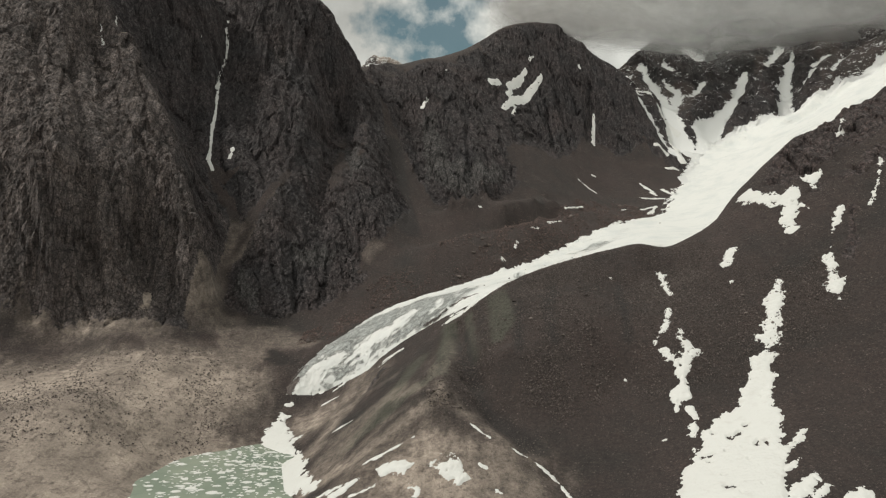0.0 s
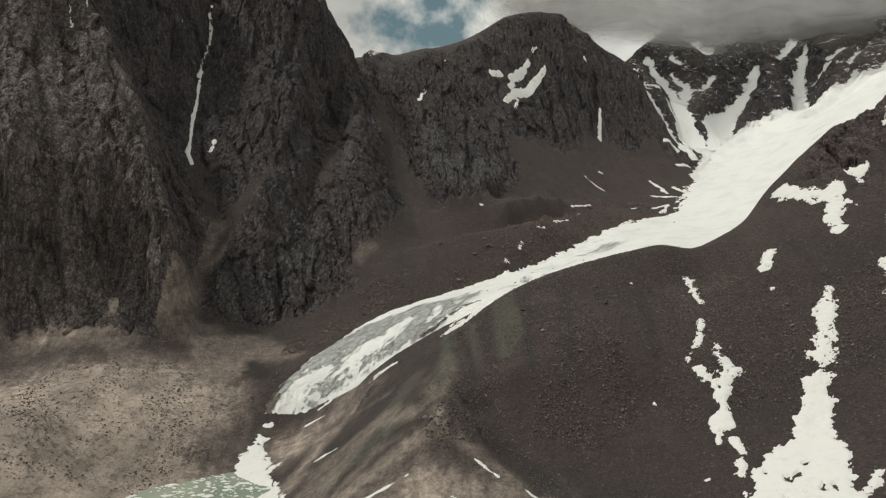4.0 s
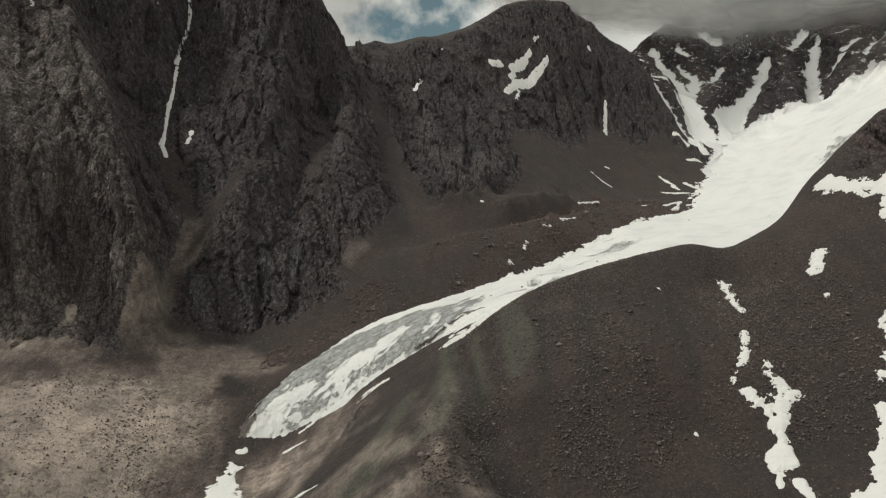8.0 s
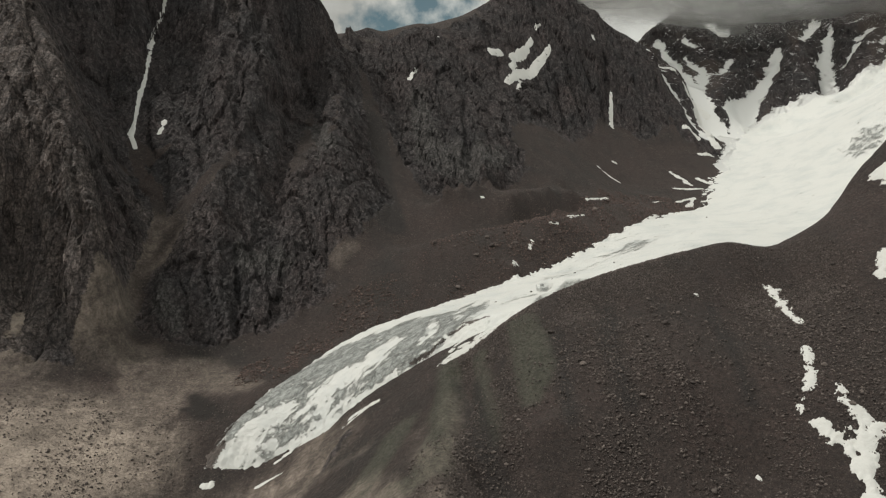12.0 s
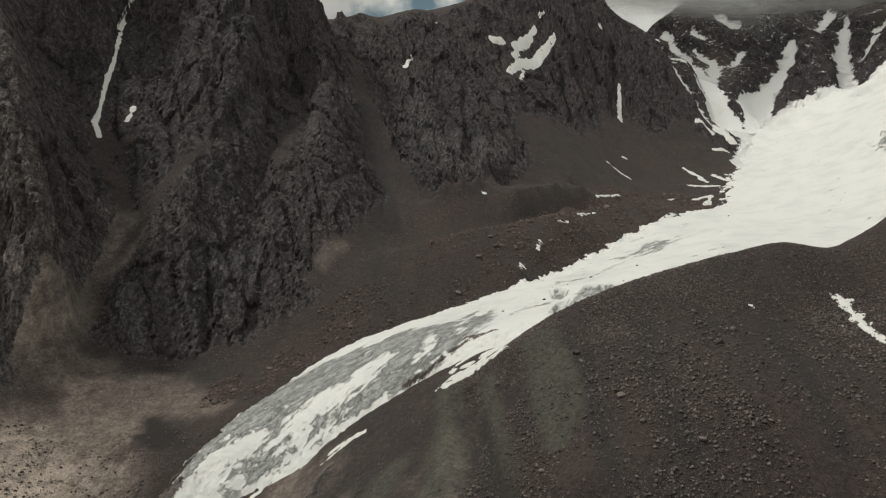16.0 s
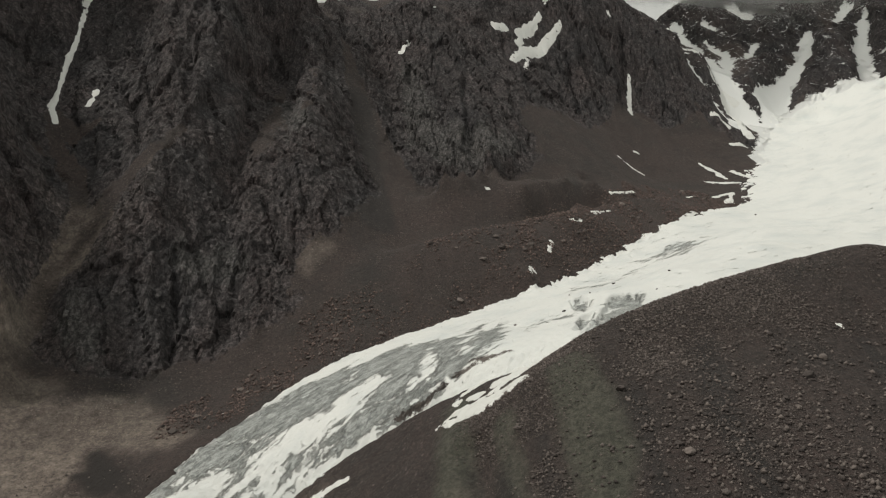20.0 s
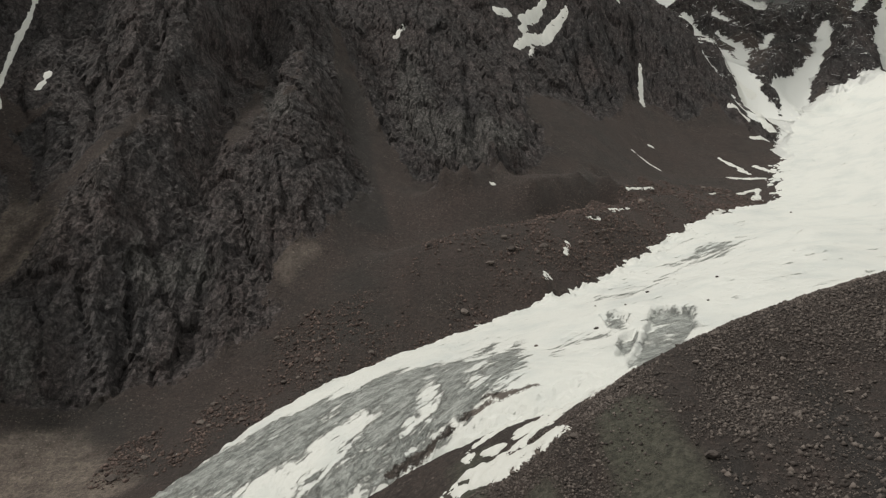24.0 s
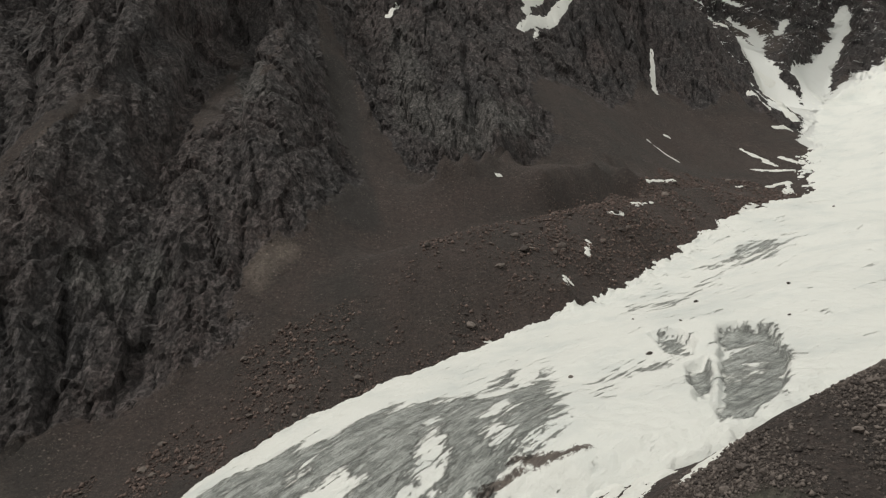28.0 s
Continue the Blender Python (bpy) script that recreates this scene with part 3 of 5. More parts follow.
def axis(stops):
    """Grid lines from stops of (place, spacing): the spacing changes evenly from stop to stop."""
    at, out = stops[0][0], []
    while at < stops[-1][0]:
        out.append(at)
        at += np.interp(at, [s[0] for s in stops], [s[1] for s in stops])
    return np.array(out)


XS = axis([(-2600, 140), (-700, 14), (-460, 3.5), (-330, 1.5), (-100, 1.25), (260, 1.25), (420, 2.4), (640, 3.4), (900, 20), (2600, 150)])
YS = axis([(-1500, 120), (100, 10), (225, 1.9), (300, 1.2), (560, 1.1), (700, 1.5), (950, 2.2), (1240, 3.2), (1400, 14), (3600, 160)])
NX, NY = len(XS), len(YS)
GX, GY = (a.ravel() for a in np.meshgrid(XS, YS))
GZ = land(GX, GY)


def spread(field, reach, times=2):
    """A field on the land's grid, evened out over reach grid lines each way."""
    g = field.reshape(NY, NX)
    for _ in range(times):
        for turn in (0, 1):
            wide = np.pad(g, [(reach, reach), (0, 0)] if turn == 0 else [(0, 0), (reach, reach)], mode="edge")
            total = np.cumsum(wide, axis=turn)
            total = np.concatenate([np.zeros_like(np.take(total, [0], axis=turn)), total], axis=turn)
            n = g.shape[turn]
            g = (np.take(total, np.arange(2 * reach + 1, 2 * reach + 1 + n), axis=turn) - np.take(total, np.arange(n), axis=turn)) / (2 * reach + 1)
    return g.ravel()


ramp_y, ramp_x = np.gradient(GZ.reshape(NY, NX), YS, XS)
loose_ground = 1 - smooth(spread(np.hypot(ramp_x, ramp_y).ravel(), 4), 0.70, 1.0)
GZ = GZ + (spread(GZ, 2) - GZ) * loose_ground
height = GZ.reshape(NY, NX)
slope_y, slope_x = np.gradient(height, YS, XS)
steep = np.hypot(slope_x, slope_y).ravel()
normals = np.stack([-slope_x.ravel(), -slope_y.ravel(), np.ones(len(GX))], 1)
normals /= np.linalg.norm(normals, axis=1)[:, None]


def near_line(x, y, line):
    """The distance from places to a line of (x, y, half width), less that half width; positive inside."""
    best = np.full(len(x), -1e9)
    pts = list(line) if len(line) > 1 else [line[0], line[0]]
    for a, b in zip(pts, pts[1:]):
        dx, dy = b[0] - a[0], b[1] - a[1]
        t = np.clip(((x - a[0]) * dx + (y - a[1]) * dy) / (dx * dx + dy * dy + 1e-9), 0, 1)
        width = a[2] + (b[2] - a[2]) * t
        best = np.maximum(best, width - np.hypot(x - a[0] - t * dx, y - a[1] - t * dy))
    return best


ICE_EDGE = [(-103, 445), (-93, 458), (-83, 470), (-75, 485), (-59, 505), (-39, 525), (-17, 545), (9, 560), (47, 580), (71, 602), (114, 645),
            (167, 695), (242, 757), (285, 830), (322, 885), (352, 930), (400, 985), (480, 985), (600, 965), (760, 955), (720, 830), (640, 806), (520, 746),
            (420, 676), (320, 586), (250, 526), (200, 490), (165, 466), (140, 455), (110, 452), (85, 447), (60, 441), (35, 435),
            (16, 437), (-5, 444), (-31, 443), (-53, 441), (-82, 439), (-101, 440)]


def inside(x, y, ring):
    """The distance to a closed ring, positive inside."""
    far, odd = np.full(len(x), 1e9), np.zeros(len(x), bool)
    for (ax, ay), (bx, by) in zip(ring, ring[1:] + ring[:1]):
        dx, dy = bx - ax, by - ay
        t = np.clip(((x - ax) * dx + (y - ay) * dy) / (dx * dx + dy * dy), 0, 1)
        far = np.minimum(far, np.hypot(x - ax - t * dx, y - ay - t * dy))
        odd ^= ((ay > y) != (by > y)) & (x < ax + (y - ay) / (by - ay + 1e-9) * dx)
    return np.where(odd, far, -far)


FOOT_X, FOOT_Y = [-700, -300, -250, -200, -165, -140, -111, -77, -50, 0, 30, 62, 95, 160, 240, 300], [445, 460, 467, 480, 498, 520, 548, 566, 592, 618, 640, 692, 700, 735, 830, 880]
ICE_X, ICE_Y = [-103, -93, -75, -40, 9, 47, 71, 114, 167, 242, 335], [445, 458, 485, 525, 560, 580, 602, 645, 695, 757, 880]
BACK_X, BACK_Y = [-100, -53, 16, 35, 85, 140, 200, 320, 520, 640], [440, 441, 432, 433, 445, 451, 484, 578, 738, 800]
SCREE_RUNS = [
    [(-211.0, 621.8, 3.2), (-191.9, 609.2, 5.5), (-178.5, 587.4, 5.3), (-176.1, 573.7, 6.6), (-179.6, 556.1, 6.3), (-176.5, 532.8, 6), (-167, 508, 24)],
    [(-141.0, 631.9, 3.5), (-156.0, 609.5, 5.5), (-165.7, 595.9, 5.8), (-170.9, 579.3, 6.7), (-171.9, 569.4, 7.2)],
    [(-215.5, 632.5, 5.8), (-200.9, 626.7, 5.7), (-191.4, 633.9, 3.3)],
    [(-73.1, 807.6, 3.4), (-59.1, 775.1, 7.5), (-46.5, 745.8, 12.2), (-32.2, 714.2, 17.4), (-14.6, 680.4, 16.4), (-35, 625, 18)],
    [(205, 905, 25), (190, 829, 50), (130, 780, 40)],
    [(240, 870, 25), (160, 780, 40)],
    [(0, 640, 22), (40, 680, 34), (90, 720, 26), (150, 760, 30)],
]
SCREE_AREAS = [
    [(73.5, 817.3), (123.7, 857.2), (137.8, 855.0), (195.8, 909.9), (245.4, 912.9), (277.2, 934.5), (308.8, 881.5), (220.3, 830.3), (119.1, 759.0), (41.4, 698.3), (83.1, 762.5)],
    [(-76.2, 597.0), (-50.7, 631.1), (-31.0, 648.2), (-47.4, 596.8), (-64.6, 582.0), (-74.2, 584.2)],
]
CLEFTS = [
    [(-228.0, 734.2, 2.5), (-229.0, 702.9, 2.5), (-223.8, 664.4, 2.5), (-217.8, 640.8, 3.0)],
    [(-246.3, 689.0, 1.4), (-244.5, 678.8, 2.4), (-231.6, 642.9, 1.3)],
    [(-281.1, 596.5, 2.5), (-262.7, 584.4, 3.1), (-243.8, 565.7, 3.1), (-220.6, 548.5, 3.0), (-204.9, 540.8, 2.0), (-194.2, 529.0, 1.0)],
    [(-109.4, 758.5, 2.2), (-117.0, 722.8, 2.5), (-116.2, 672.7, 2.3), (-114.3, 643.2, 1.3)],
    [(-90.4, 795.0, 2.2), (-109.4, 758.5, 2.2), (-123.6, 714.7, 2.4), (-132.3, 665.8, 2.3), (-141.0, 631.9, 2.2)],
    [(-202.0, 555.9, 1.1), (-193.5, 553.2, 1.6), (-187.6, 540.0, 1.4)],
    [(-173.8, 704.8, 1.4), (-150.8, 667.7, 2.3), (-145.4, 648.1, 1.3)],
    [(-123.3, 569.1, 0.8), (-121.4, 557.1, 1.0), (-119.0, 544.9, 0.5)],
    [(209.6, 971.6, 1.5), (207.8, 956.9, 3.1), (207.9, 939.0, 2.5)],
    [(-75.9, 834.0, 1.2), (-69.2, 796.3, 2.2)],
    [(70.5, 905.9, 1.5), (74.8, 856.0, 2.4), (92.6, 832.1, 1.7)],
    [(144.9, 925.5, 1.5), (142.4, 879.0, 2.4)],
    [(27.2, 800.8, 1.7), (31.4, 729.0, 2.4)],
    [(-79.2, 629.4, 1.2), (-96.9, 684.8, 1.8), (-99.4, 744.1, 1.5)],
    [(-123.6, 626.3, 1.2), (-134.5, 645.1, 1.8)],
    [(-334.6, 557.9, 1.4), (-309.7, 527.4, 2.3), (-301.5, 502.8, 1.2)],
    [(-256.8, 500.8, 1.2), (-253.8, 491.0, 2.2), (-249.6, 490.9, 1.2)],
    [(-150.0, 757.4, 1.4), (-156.4, 715.4, 2.2), (-156.6, 665.5, 1.7)],
    [(-213.3, 532.0, 1.3), (-202.5, 515.8, 2.0), (-209.3, 511.5, 1.3)],
    [(-306.8, 566.3, 1.4), (-276.2, 525.9, 1.8)],
]
CRAGS = [
    [(-82, 680, 14), (-88, 635, 17), (-86, 590, 15)],
    [(-118, 640, 14), (-126, 610, 16), (-156, 560, 14), (-138, 548, 12)],
    [(218, 436, 16), (258, 448, 30), (300, 458, 44), (350, 480, 60)],
    [(-55.8, 398.5, 2.6), (-45.0, 405.3, 3.2), (-33.9, 428, 2.4)],
    [(216.9, 439.3, 5), (239.7, 434.5, 9), (265.4, 435.3, 12)],
    [(223.4, 411.2, 4.1), (245.7, 403.1, 8), (260.7, 405.6, 10)],
    [(227.2, 380.4, 5.0), (217.8, 362.1, 5.8), (205.9, 347.2, 2.9)],
]
# sunlit areas, painted as paler ground and rock; partly pale stone of their own
SUNLIT_GROUND = [
    [(-420, 540, 90), (-300, 535, 70), (-240, 510, 42), (-205, 520, 22)],
    [(-290, 320, 80), (-200, 360, 85), (-160, 430, 42)],
    [(-72, 405, 10), (-45, 425, 4)],
    [(-6, 270, 20), (24, 272, 14)],
]
FAR_SNOW = [
    [(337.5, 1170.9, 5.2), (344.5, 1106.2, 7.9), (336.1, 999.3, 8.9), (343.7, 951.7, 13.5)],
    [(364.1, 1124.4, 5), (374.6, 1087, 7.8), (341.4, 1002.8, 8.9)],
    [(392.6, 1074.7, 4.8), (424.3, 1111.2, 4)],
    [(485.1, 1105, 5.1), (458.7, 1069.1, 8.9), (433.7, 1045, 8.6), (398.1, 1005.5, 10.9), (355.9, 922, 21.4)],
    [(568.8, 1114.8, 3.2), (536.4, 1068.5, 5.1), (510.1, 1009.6, 7.6)],
    [(402.1, 959.4, 15.7), (411.9, 894.4, 6.6)],
    [(493.6, 951.9, 7.2), (540, 950.3, 7.4), (631.8, 972.8, 11.8)],
    [(315.3, 1167.8, 4.1), (288, 1004.9, 3.5), (307.4, 974.2, 4.3), (311.8, 927.2, 4.9)],
    [(367, 1162.9, 5.2), (385.4, 1146.1, 4.1)],
    [(524.7, 1099.7, 3.1), (563.3, 1141, 4.4)],
    [(583.3, 1073.5, 4.2), (610.5, 1074.3, 4.2)],
    [(584.6, 958.9, 4.7), (603.3, 957, 4.8)],
    [(420.6, 1178, 4.3), (442.8, 1172.2, 4.3)],
    [(547.1, 1046.6, 4), (571, 1063.7, 3.1)],
    [(534, 960.7, 3.7), (570.7, 990, 3.9)],
    [(405.1, 1023.1, 7.4), (366.6, 979.1, 8.8)],
    [(580, 1020.8, 3), (615.2, 1051.9, 3.1)],
]
SNOW_LEDGES = [
    [(88.6, 922.4, 4), (99, 934.2, 4), (114.9, 950.4, 2.5)],
    [(78.6, 878.2, 3), (93.1, 906.1, 4.6), (112.3, 928.7, 4.8), (137, 950.8, 2.5)],
    [(62.9, 903.9, 3.9), (75.7, 914.5, 3.1)],
    [(204, 925.7, 3.2), (210.6, 952.5, 2)],
    [(-227.6, 686.8, 1), (-224.2, 663.4, 1), (-219.8, 645.6, 1), (-212.7, 629.3, 2)],
    [(-201.1, 652.6, 1.9), (-201.6, 643.8, 1)],
]
OLIVE = [
    [(5.7, 431.0, 3.5), (1.9, 377.2, 4.7), (-3.9, 333.3, 6.0), (-17.8, 335.4, 7.7), (-34.1, 331.8, 6.5)],
    [(-44.0, 323.9, 4.8), (-29.7, 344.4, 6.1), (-14.2, 388.4, 5.5)],
    [(31.8, 406.0, 5.6), (33.0, 376.3, 7.7), (28.8, 361.6, 3.6)],
    [(15.0, 400.9, 2.6), (15.2, 360.2, 3.0), (16.3, 351.0, 1.5)],
]
# dark rubble runs; those right of the spur crest also paint its shaded side
DARK_RUNS = [
    [(20.5, 430, 1.2), (21.3, 393.9, 1.6), (22.4, 372, 1.6)],
    [(6.8, 393.7, 1.0), (9.2, 357.9, 2.2), (14.5, 342.7, 2.4), (20.0, 318.4, 2.6), (35.2, 291.0, 2.9)],
    [(42.5, 389.1, 1.8), (41.2, 368.2, 2.6), (38.6, 345.2, 2.4)],
    [(65, 405.5, 2.7), (58.2, 377.5, 3.8), (57.2, 350.8, 3.7)],
    [(102.3, 400, 1.6), (98.7, 375.2, 2.2), (95.8, 352.7, 2.7)],
    [(12.2, 387.4, 1.9), (14, 351, 2.9), (17.4, 327.4, 3.3), (24.9, 313.7, 3.2), (42.3, 289.9, 3.5)],
    [(-52.9, 760.5, 10.2), (-46.2, 706.3, 11.8), (-34.5, 650.2, 13)],
]
# lit side of the spur and the knoll, painted lighter for the sun on them
SUNLIT_SPUR = [
    [(-1.0, 322, 2.0), (-1.0, 311, 4.0), (-11.3, 309, 6.0), (-24.1, 306, 7), (-40.6, 299.2, 8), (-57.8, 305, 8)],
    [(0.3, 310.5, 2.5), (11.5, 302.0, 3.0), (23.3, 292.4, 2.5)],
    [(-5.8, 288, 9.0), (12.9, 277.4, 11.0), (-5.4, 268, 14.0), (30, 266.9, 11)],
    [(-68, 352, 7), (-60, 382, 5.5), (-50, 404, 4.0), (-38, 424, 2.5)],
    [(-72, 405, 8), (-60, 395, 6)],
]
# tan scree fans; the runs on spur and knoll also paint sunlight into the colour
TAN = [
    [(-252.9, 505.5, 5.9), (-230.6, 531.4, 7.0), (-209.1, 532.4, 5.3)],
    [(-266.4, 477.2, 3.2), (-264.1, 487.5, 4.8)],
    [(-225.0, 549.8, 4.6), (-216.6, 551.6, 5.5)],
    [(-290.4, 505.1, 5.0), (-283.3, 515.1, 3.4)],
    [(-179.8, 738.5, 4.9), (-171.9, 730.6, 4.8)],
    [(-7.4, 374.1, 1.5), (-1.0, 313.1, 3.1), (-11.3, 310.6, 4.6), (-24.1, 308.9, 5.6), (-40.6, 299.2, 5.5)],
    [(0.3, 310.5, 2.1), (11.5, 302.0, 2.0), (23.3, 292.4, 1.5)],
    [(-66.4, 358.0, 5.2), (-58.9, 386.3, 4.8), (-49.2, 412.5, 3.7)],
    [(-207.6, 469.3, 4.7), (-186.9, 466.1, 9.7), (-169.9, 472.6, 7.8)],
    [(-140.5, 441.6, 7.3), (-124.3, 436.3, 9.0), (-126.0, 417.9, 10.4)],
    [(-192.6, 582.8, 5.1), (-174.5, 586.7, 4.6), (-183.8, 556.2, 4.4), (-176, 519.4, 4.1), (-165.3, 512.9, 15.3)],
    [(-144, 612, 2.1), (-162.6, 570.5, 3.9), (-178.2, 560.2, 2.9)],
    [(-189.8, 516.2, 3.6), (-192, 510.6, 3.6)],
    [(-66, 600, 4.5), (-58, 612, 4)],
    [(-20.1, 288.5, 4), (-6.1, 305.8, 2.1)],
    [(-62, 407, 4.9), (-36.5, 424.3, 2.1)],
    [(7.1, 387.9, 1.3), (1.1, 346.3, 1.7), (-2.1, 310.8, 2.4), (-9.9, 306.9, 3.1), (-20.8, 299.2, 3.6)],
    [(-6, 300.5, 3.1), (-15.4, 289.8, 5.5), (-29, 282.1, 6.4)],
    [(-16.9, 318.6, 2.4), (-27.8, 322.8, 3.9), (-37.2, 311.9, 3.8)],
    [(3.9, 293.6, 3.5), (15.4, 282.6, 3.4)],
    [(-27.4, 393.7, 1.7), (-48, 402.7, 2.7), (-63, 392, 3.4)],
    [(-10.6, 326.9, 2.8), (-27.8, 357.4, 7.9), (-46.6, 343, 12.5), (-55.2, 319.1, 11.2)],
    [(-30.4, 295.5, 7.7), (-42.3, 277.3, 9.9)],
    [(-3.4, 291.3, 7.5), (10.3, 271.6, 9.5), (25, 260.6, 6.9)],
    [(-141.6, 459.2, 17.6), (-137.5, 495.6, 12.7), (-118.9, 509.7, 6.5)],
    [(-146.8, 492.9, 17.5), (-126.9, 512.2, 15.3), (-96.8, 490.7, 6.9)],
]
LICHEN = [
    [(-17.1, 800.2, 8), (-5.8, 750.2, 12), (29.2, 734.1, 15), (56.2, 755.1, 9)],
    [(-124.1, 582.7, 5), (-104.0, 592.6, 6.4)],
    [(-163.1, 549.3, 5), (-148.7, 538.0, 5)],
    [(-101.4, 711.3, 7), (-86.6, 677.3, 9)],
]
WET = [
    [(-120.2, 486.8, 1.2), (-109.9, 472.5, 2.9), (-100.8, 465.6, 2.0)],
    [(-122, 488.4, 3.7), (-107.6, 470.1, 5), (-122, 476.5, 2.7)],
]
ON_ICE = [(61.2, 505.2), (81.6, 545.1), (99.3, 524.2), (85.2, 498.4), (223.2, 701.7), (47.7, 489.3), (29.6, 489.5), (61.2, 543.6)]

P3 = np.stack([GX, GY, GZ], 1)
ROCK = smooth(steep + 0.16 * fractal(P3 / 30, 3, seed=40), 0.70, 0.95)
wander = fractal(P3 / 13, 3, seed=41)
for run in SCREE_RUNS:
    ROCK *= 1 - smooth(near_line(GX, GY, run) + 4 * wander, -2, 3)
for area in SCREE_AREAS:
    ROCK *= 1 - smooth(inside(GX, GY, area) + 9 * wander, -3, 6)
ROCK *= smooth(GY - np.interp(GX, FOOT_X, FOOT_Y) + 5 * wander, -8, 8) * np.where(GX > 330, 0, 1) + np.where(GX > 330, ROCK, 0)
ROCK *= np.where((GY < 455) & (GX < 190), 0.0, 1.0)
for crag in CRAGS:
    ROCK = np.maximum(ROCK, smooth(near_line(GX, GY, crag) + 6 * wander, 0, 5))

# relief: ribs and clefts that run down the faces, blocks on them, ripples and hollows on the rubble
EASED = spread(ROCK, 3)
ribs = fractal((P3 + np.outer(P3[:, 2], (0.22, 0, 0))) * (1 / 26, 1 / 70, 1 / 150), 4, 0.5, True, seed=50)
stony = EASED > 0.02
blocks, slabs, chips = np.zeros(len(GX)), np.zeros(len(GX)), np.zeros(len(GX))
warp = P3[stony] + 1.6 * np.stack([fractal(P3[stony] / 7 + s, 2, seed=55) for s in (0, 31, 67)], 1)
lean = warp + np.outer(warp[:, 2], (0.28, 0, 0))
plane, cleft = facets(lean * (1 / 13, 1 / 26, 1 / 60), 2.0, 60)
blocks[stony] = plane - 0.9 * (1 - smooth(cleft, 0.0, 0.09))
slabs[stony] = fractal(lean * (1 / 9, 1 / 18, 1 / 44), 4, 0.62, True, seed=65) - 0.35
plane, cleft = facets(warp * (1 / 4.0, 1 / 7, 1 / 11), 2.2, 70)
chips[stony] = plane
carved = np.zeros(len(GX))
for line in CLEFTS:
    carved = np.maximum(carved, smooth(near_line(GX, GY, line) + 1.4 * wander, -3.5, 1.5))
hollows = fractal(P3 / 26, 4, seed=80)
rubble = fractal(P3 / 3.4, 3, 0.6, seed=90)
lift = EASED * (5.2 * (ribs - 0.38) + 1.7 * blocks + 1.3 * slabs + 0.40 * chips - 4.2 * carved) + (1 - EASED) * (0.7 * hollows + 0.25 * rubble)
lift += (1 - ROCK) * 1.8 * hollows * smooth(-GX, 100, 140) * smooth(-GY, -480, -450)
lift *= 1 + smooth(GY, 950, 1150) * 0.6
calm = np.ones(len(GX))
gully = np.zeros(len(GX))
for run in FAR_SNOW:
    gully = np.maximum(gully, smooth(near_line(GX, GY, run), -14, 4))
lift = lift * (1 - 0.92 * gully) - 9.0 * gully * smooth(GY, 900, 960)
for ledge in SNOW_LEDGES:
    calm *= 1 - 0.85 * smooth(near_line(GX, GY, ledge), -7, 1)
calm *= 1 - 0.8 * smooth(LAKE_LEVEL + 2 - GZ, 0, 3)
SPUR_TOP = [(4, 410, 0.6), (1.9, 377.2, 0.6), (-1.5, 345, 0.6), (-1.0, 313.1, 0.6)]
SPUR_HOLLOW = [(7.5, 400, 1.0), (9.2, 357.9, 2.4), (14.5, 342.7, 2.8), (20.0, 318.4, 3.0), (35.2, 291.0, 3.0)]
lift += 1.6 * smooth(near_line(GX, GY, SPUR_TOP) + 0.8 * wander, -7, 0.5) - 2.6 * smooth(near_line(GX, GY, SPUR_HOLLOW) + 1.2 * wander, -5, 1)
LAND = P3 + normals * (lift * calm)[:, None]
LAND_GRID = LAND.reshape(NY, NX, 3)


def sheet(name, rows, cols, verts, material, keep=None, attributes=(), parent=None, sharp=None):
    """One mesh from a grid of points, of the faces in keep alone."""
    i, j = np.meshgrid(np.arange(cols - 1), np.arange(rows - 1))
    first = (j * cols + i).ravel()
    if keep is not None:
        first = first[keep.ravel()]
    faces = np.stack([first, first + 1, first + cols + 1, first + cols], 1)
    used, where = np.unique(faces, return_inverse=True)
    mesh = bpy.data.meshes.new(name)
    mesh.vertices.add(len(used))
    mesh.vertices.foreach_set("co", verts[used].astype(np.float32).ravel())
    mesh.loops.add(where.size)
    mesh.loops.foreach_set("vertex_index", where.astype(np.int32).ravel())
    mesh.polygons.add(len(faces))
    mesh.polygons.foreach_set("loop_start", np.arange(0, where.size, 4, dtype=np.int32))
    mesh.polygons.foreach_set("use_smooth", np.ones(len(faces), dtype=bool) if sharp is None else sharp[first] < 0.4)
    for key, values in dict(attributes).items():
        mesh.attributes.new(key, "FLOAT", "POINT").data.foreach_set("value", values[used].astype(np.float32))
    mesh.update()
    mesh.validate()
    mesh.materials.append(material)
    ob = new(name, mesh)
    ob.parent = parent
    return ob


# ---- the ground sheet, cut into its forms along shared edges ----
MIDX, MIDY = ((a[:-1, :-1] + a[1:, 1:]) / 2 for a in (GX.reshape(NY, NX), GY.reshape(NY, NX)))
foot = np.interp(MIDX, FOOT_X, FOOT_Y)
west_edge = np.interp(MIDY, [590, 700, 847, 1200], [-45, -60, -95, -95])
east_edge = np.interp(MIDY, [700, 830, 895, 930, 965, 1000, 1010, 1400], [300, 300, 322, 313, 293, 262, 231, 200])
back = np.interp(MIDX, BACK_X, BACK_Y)
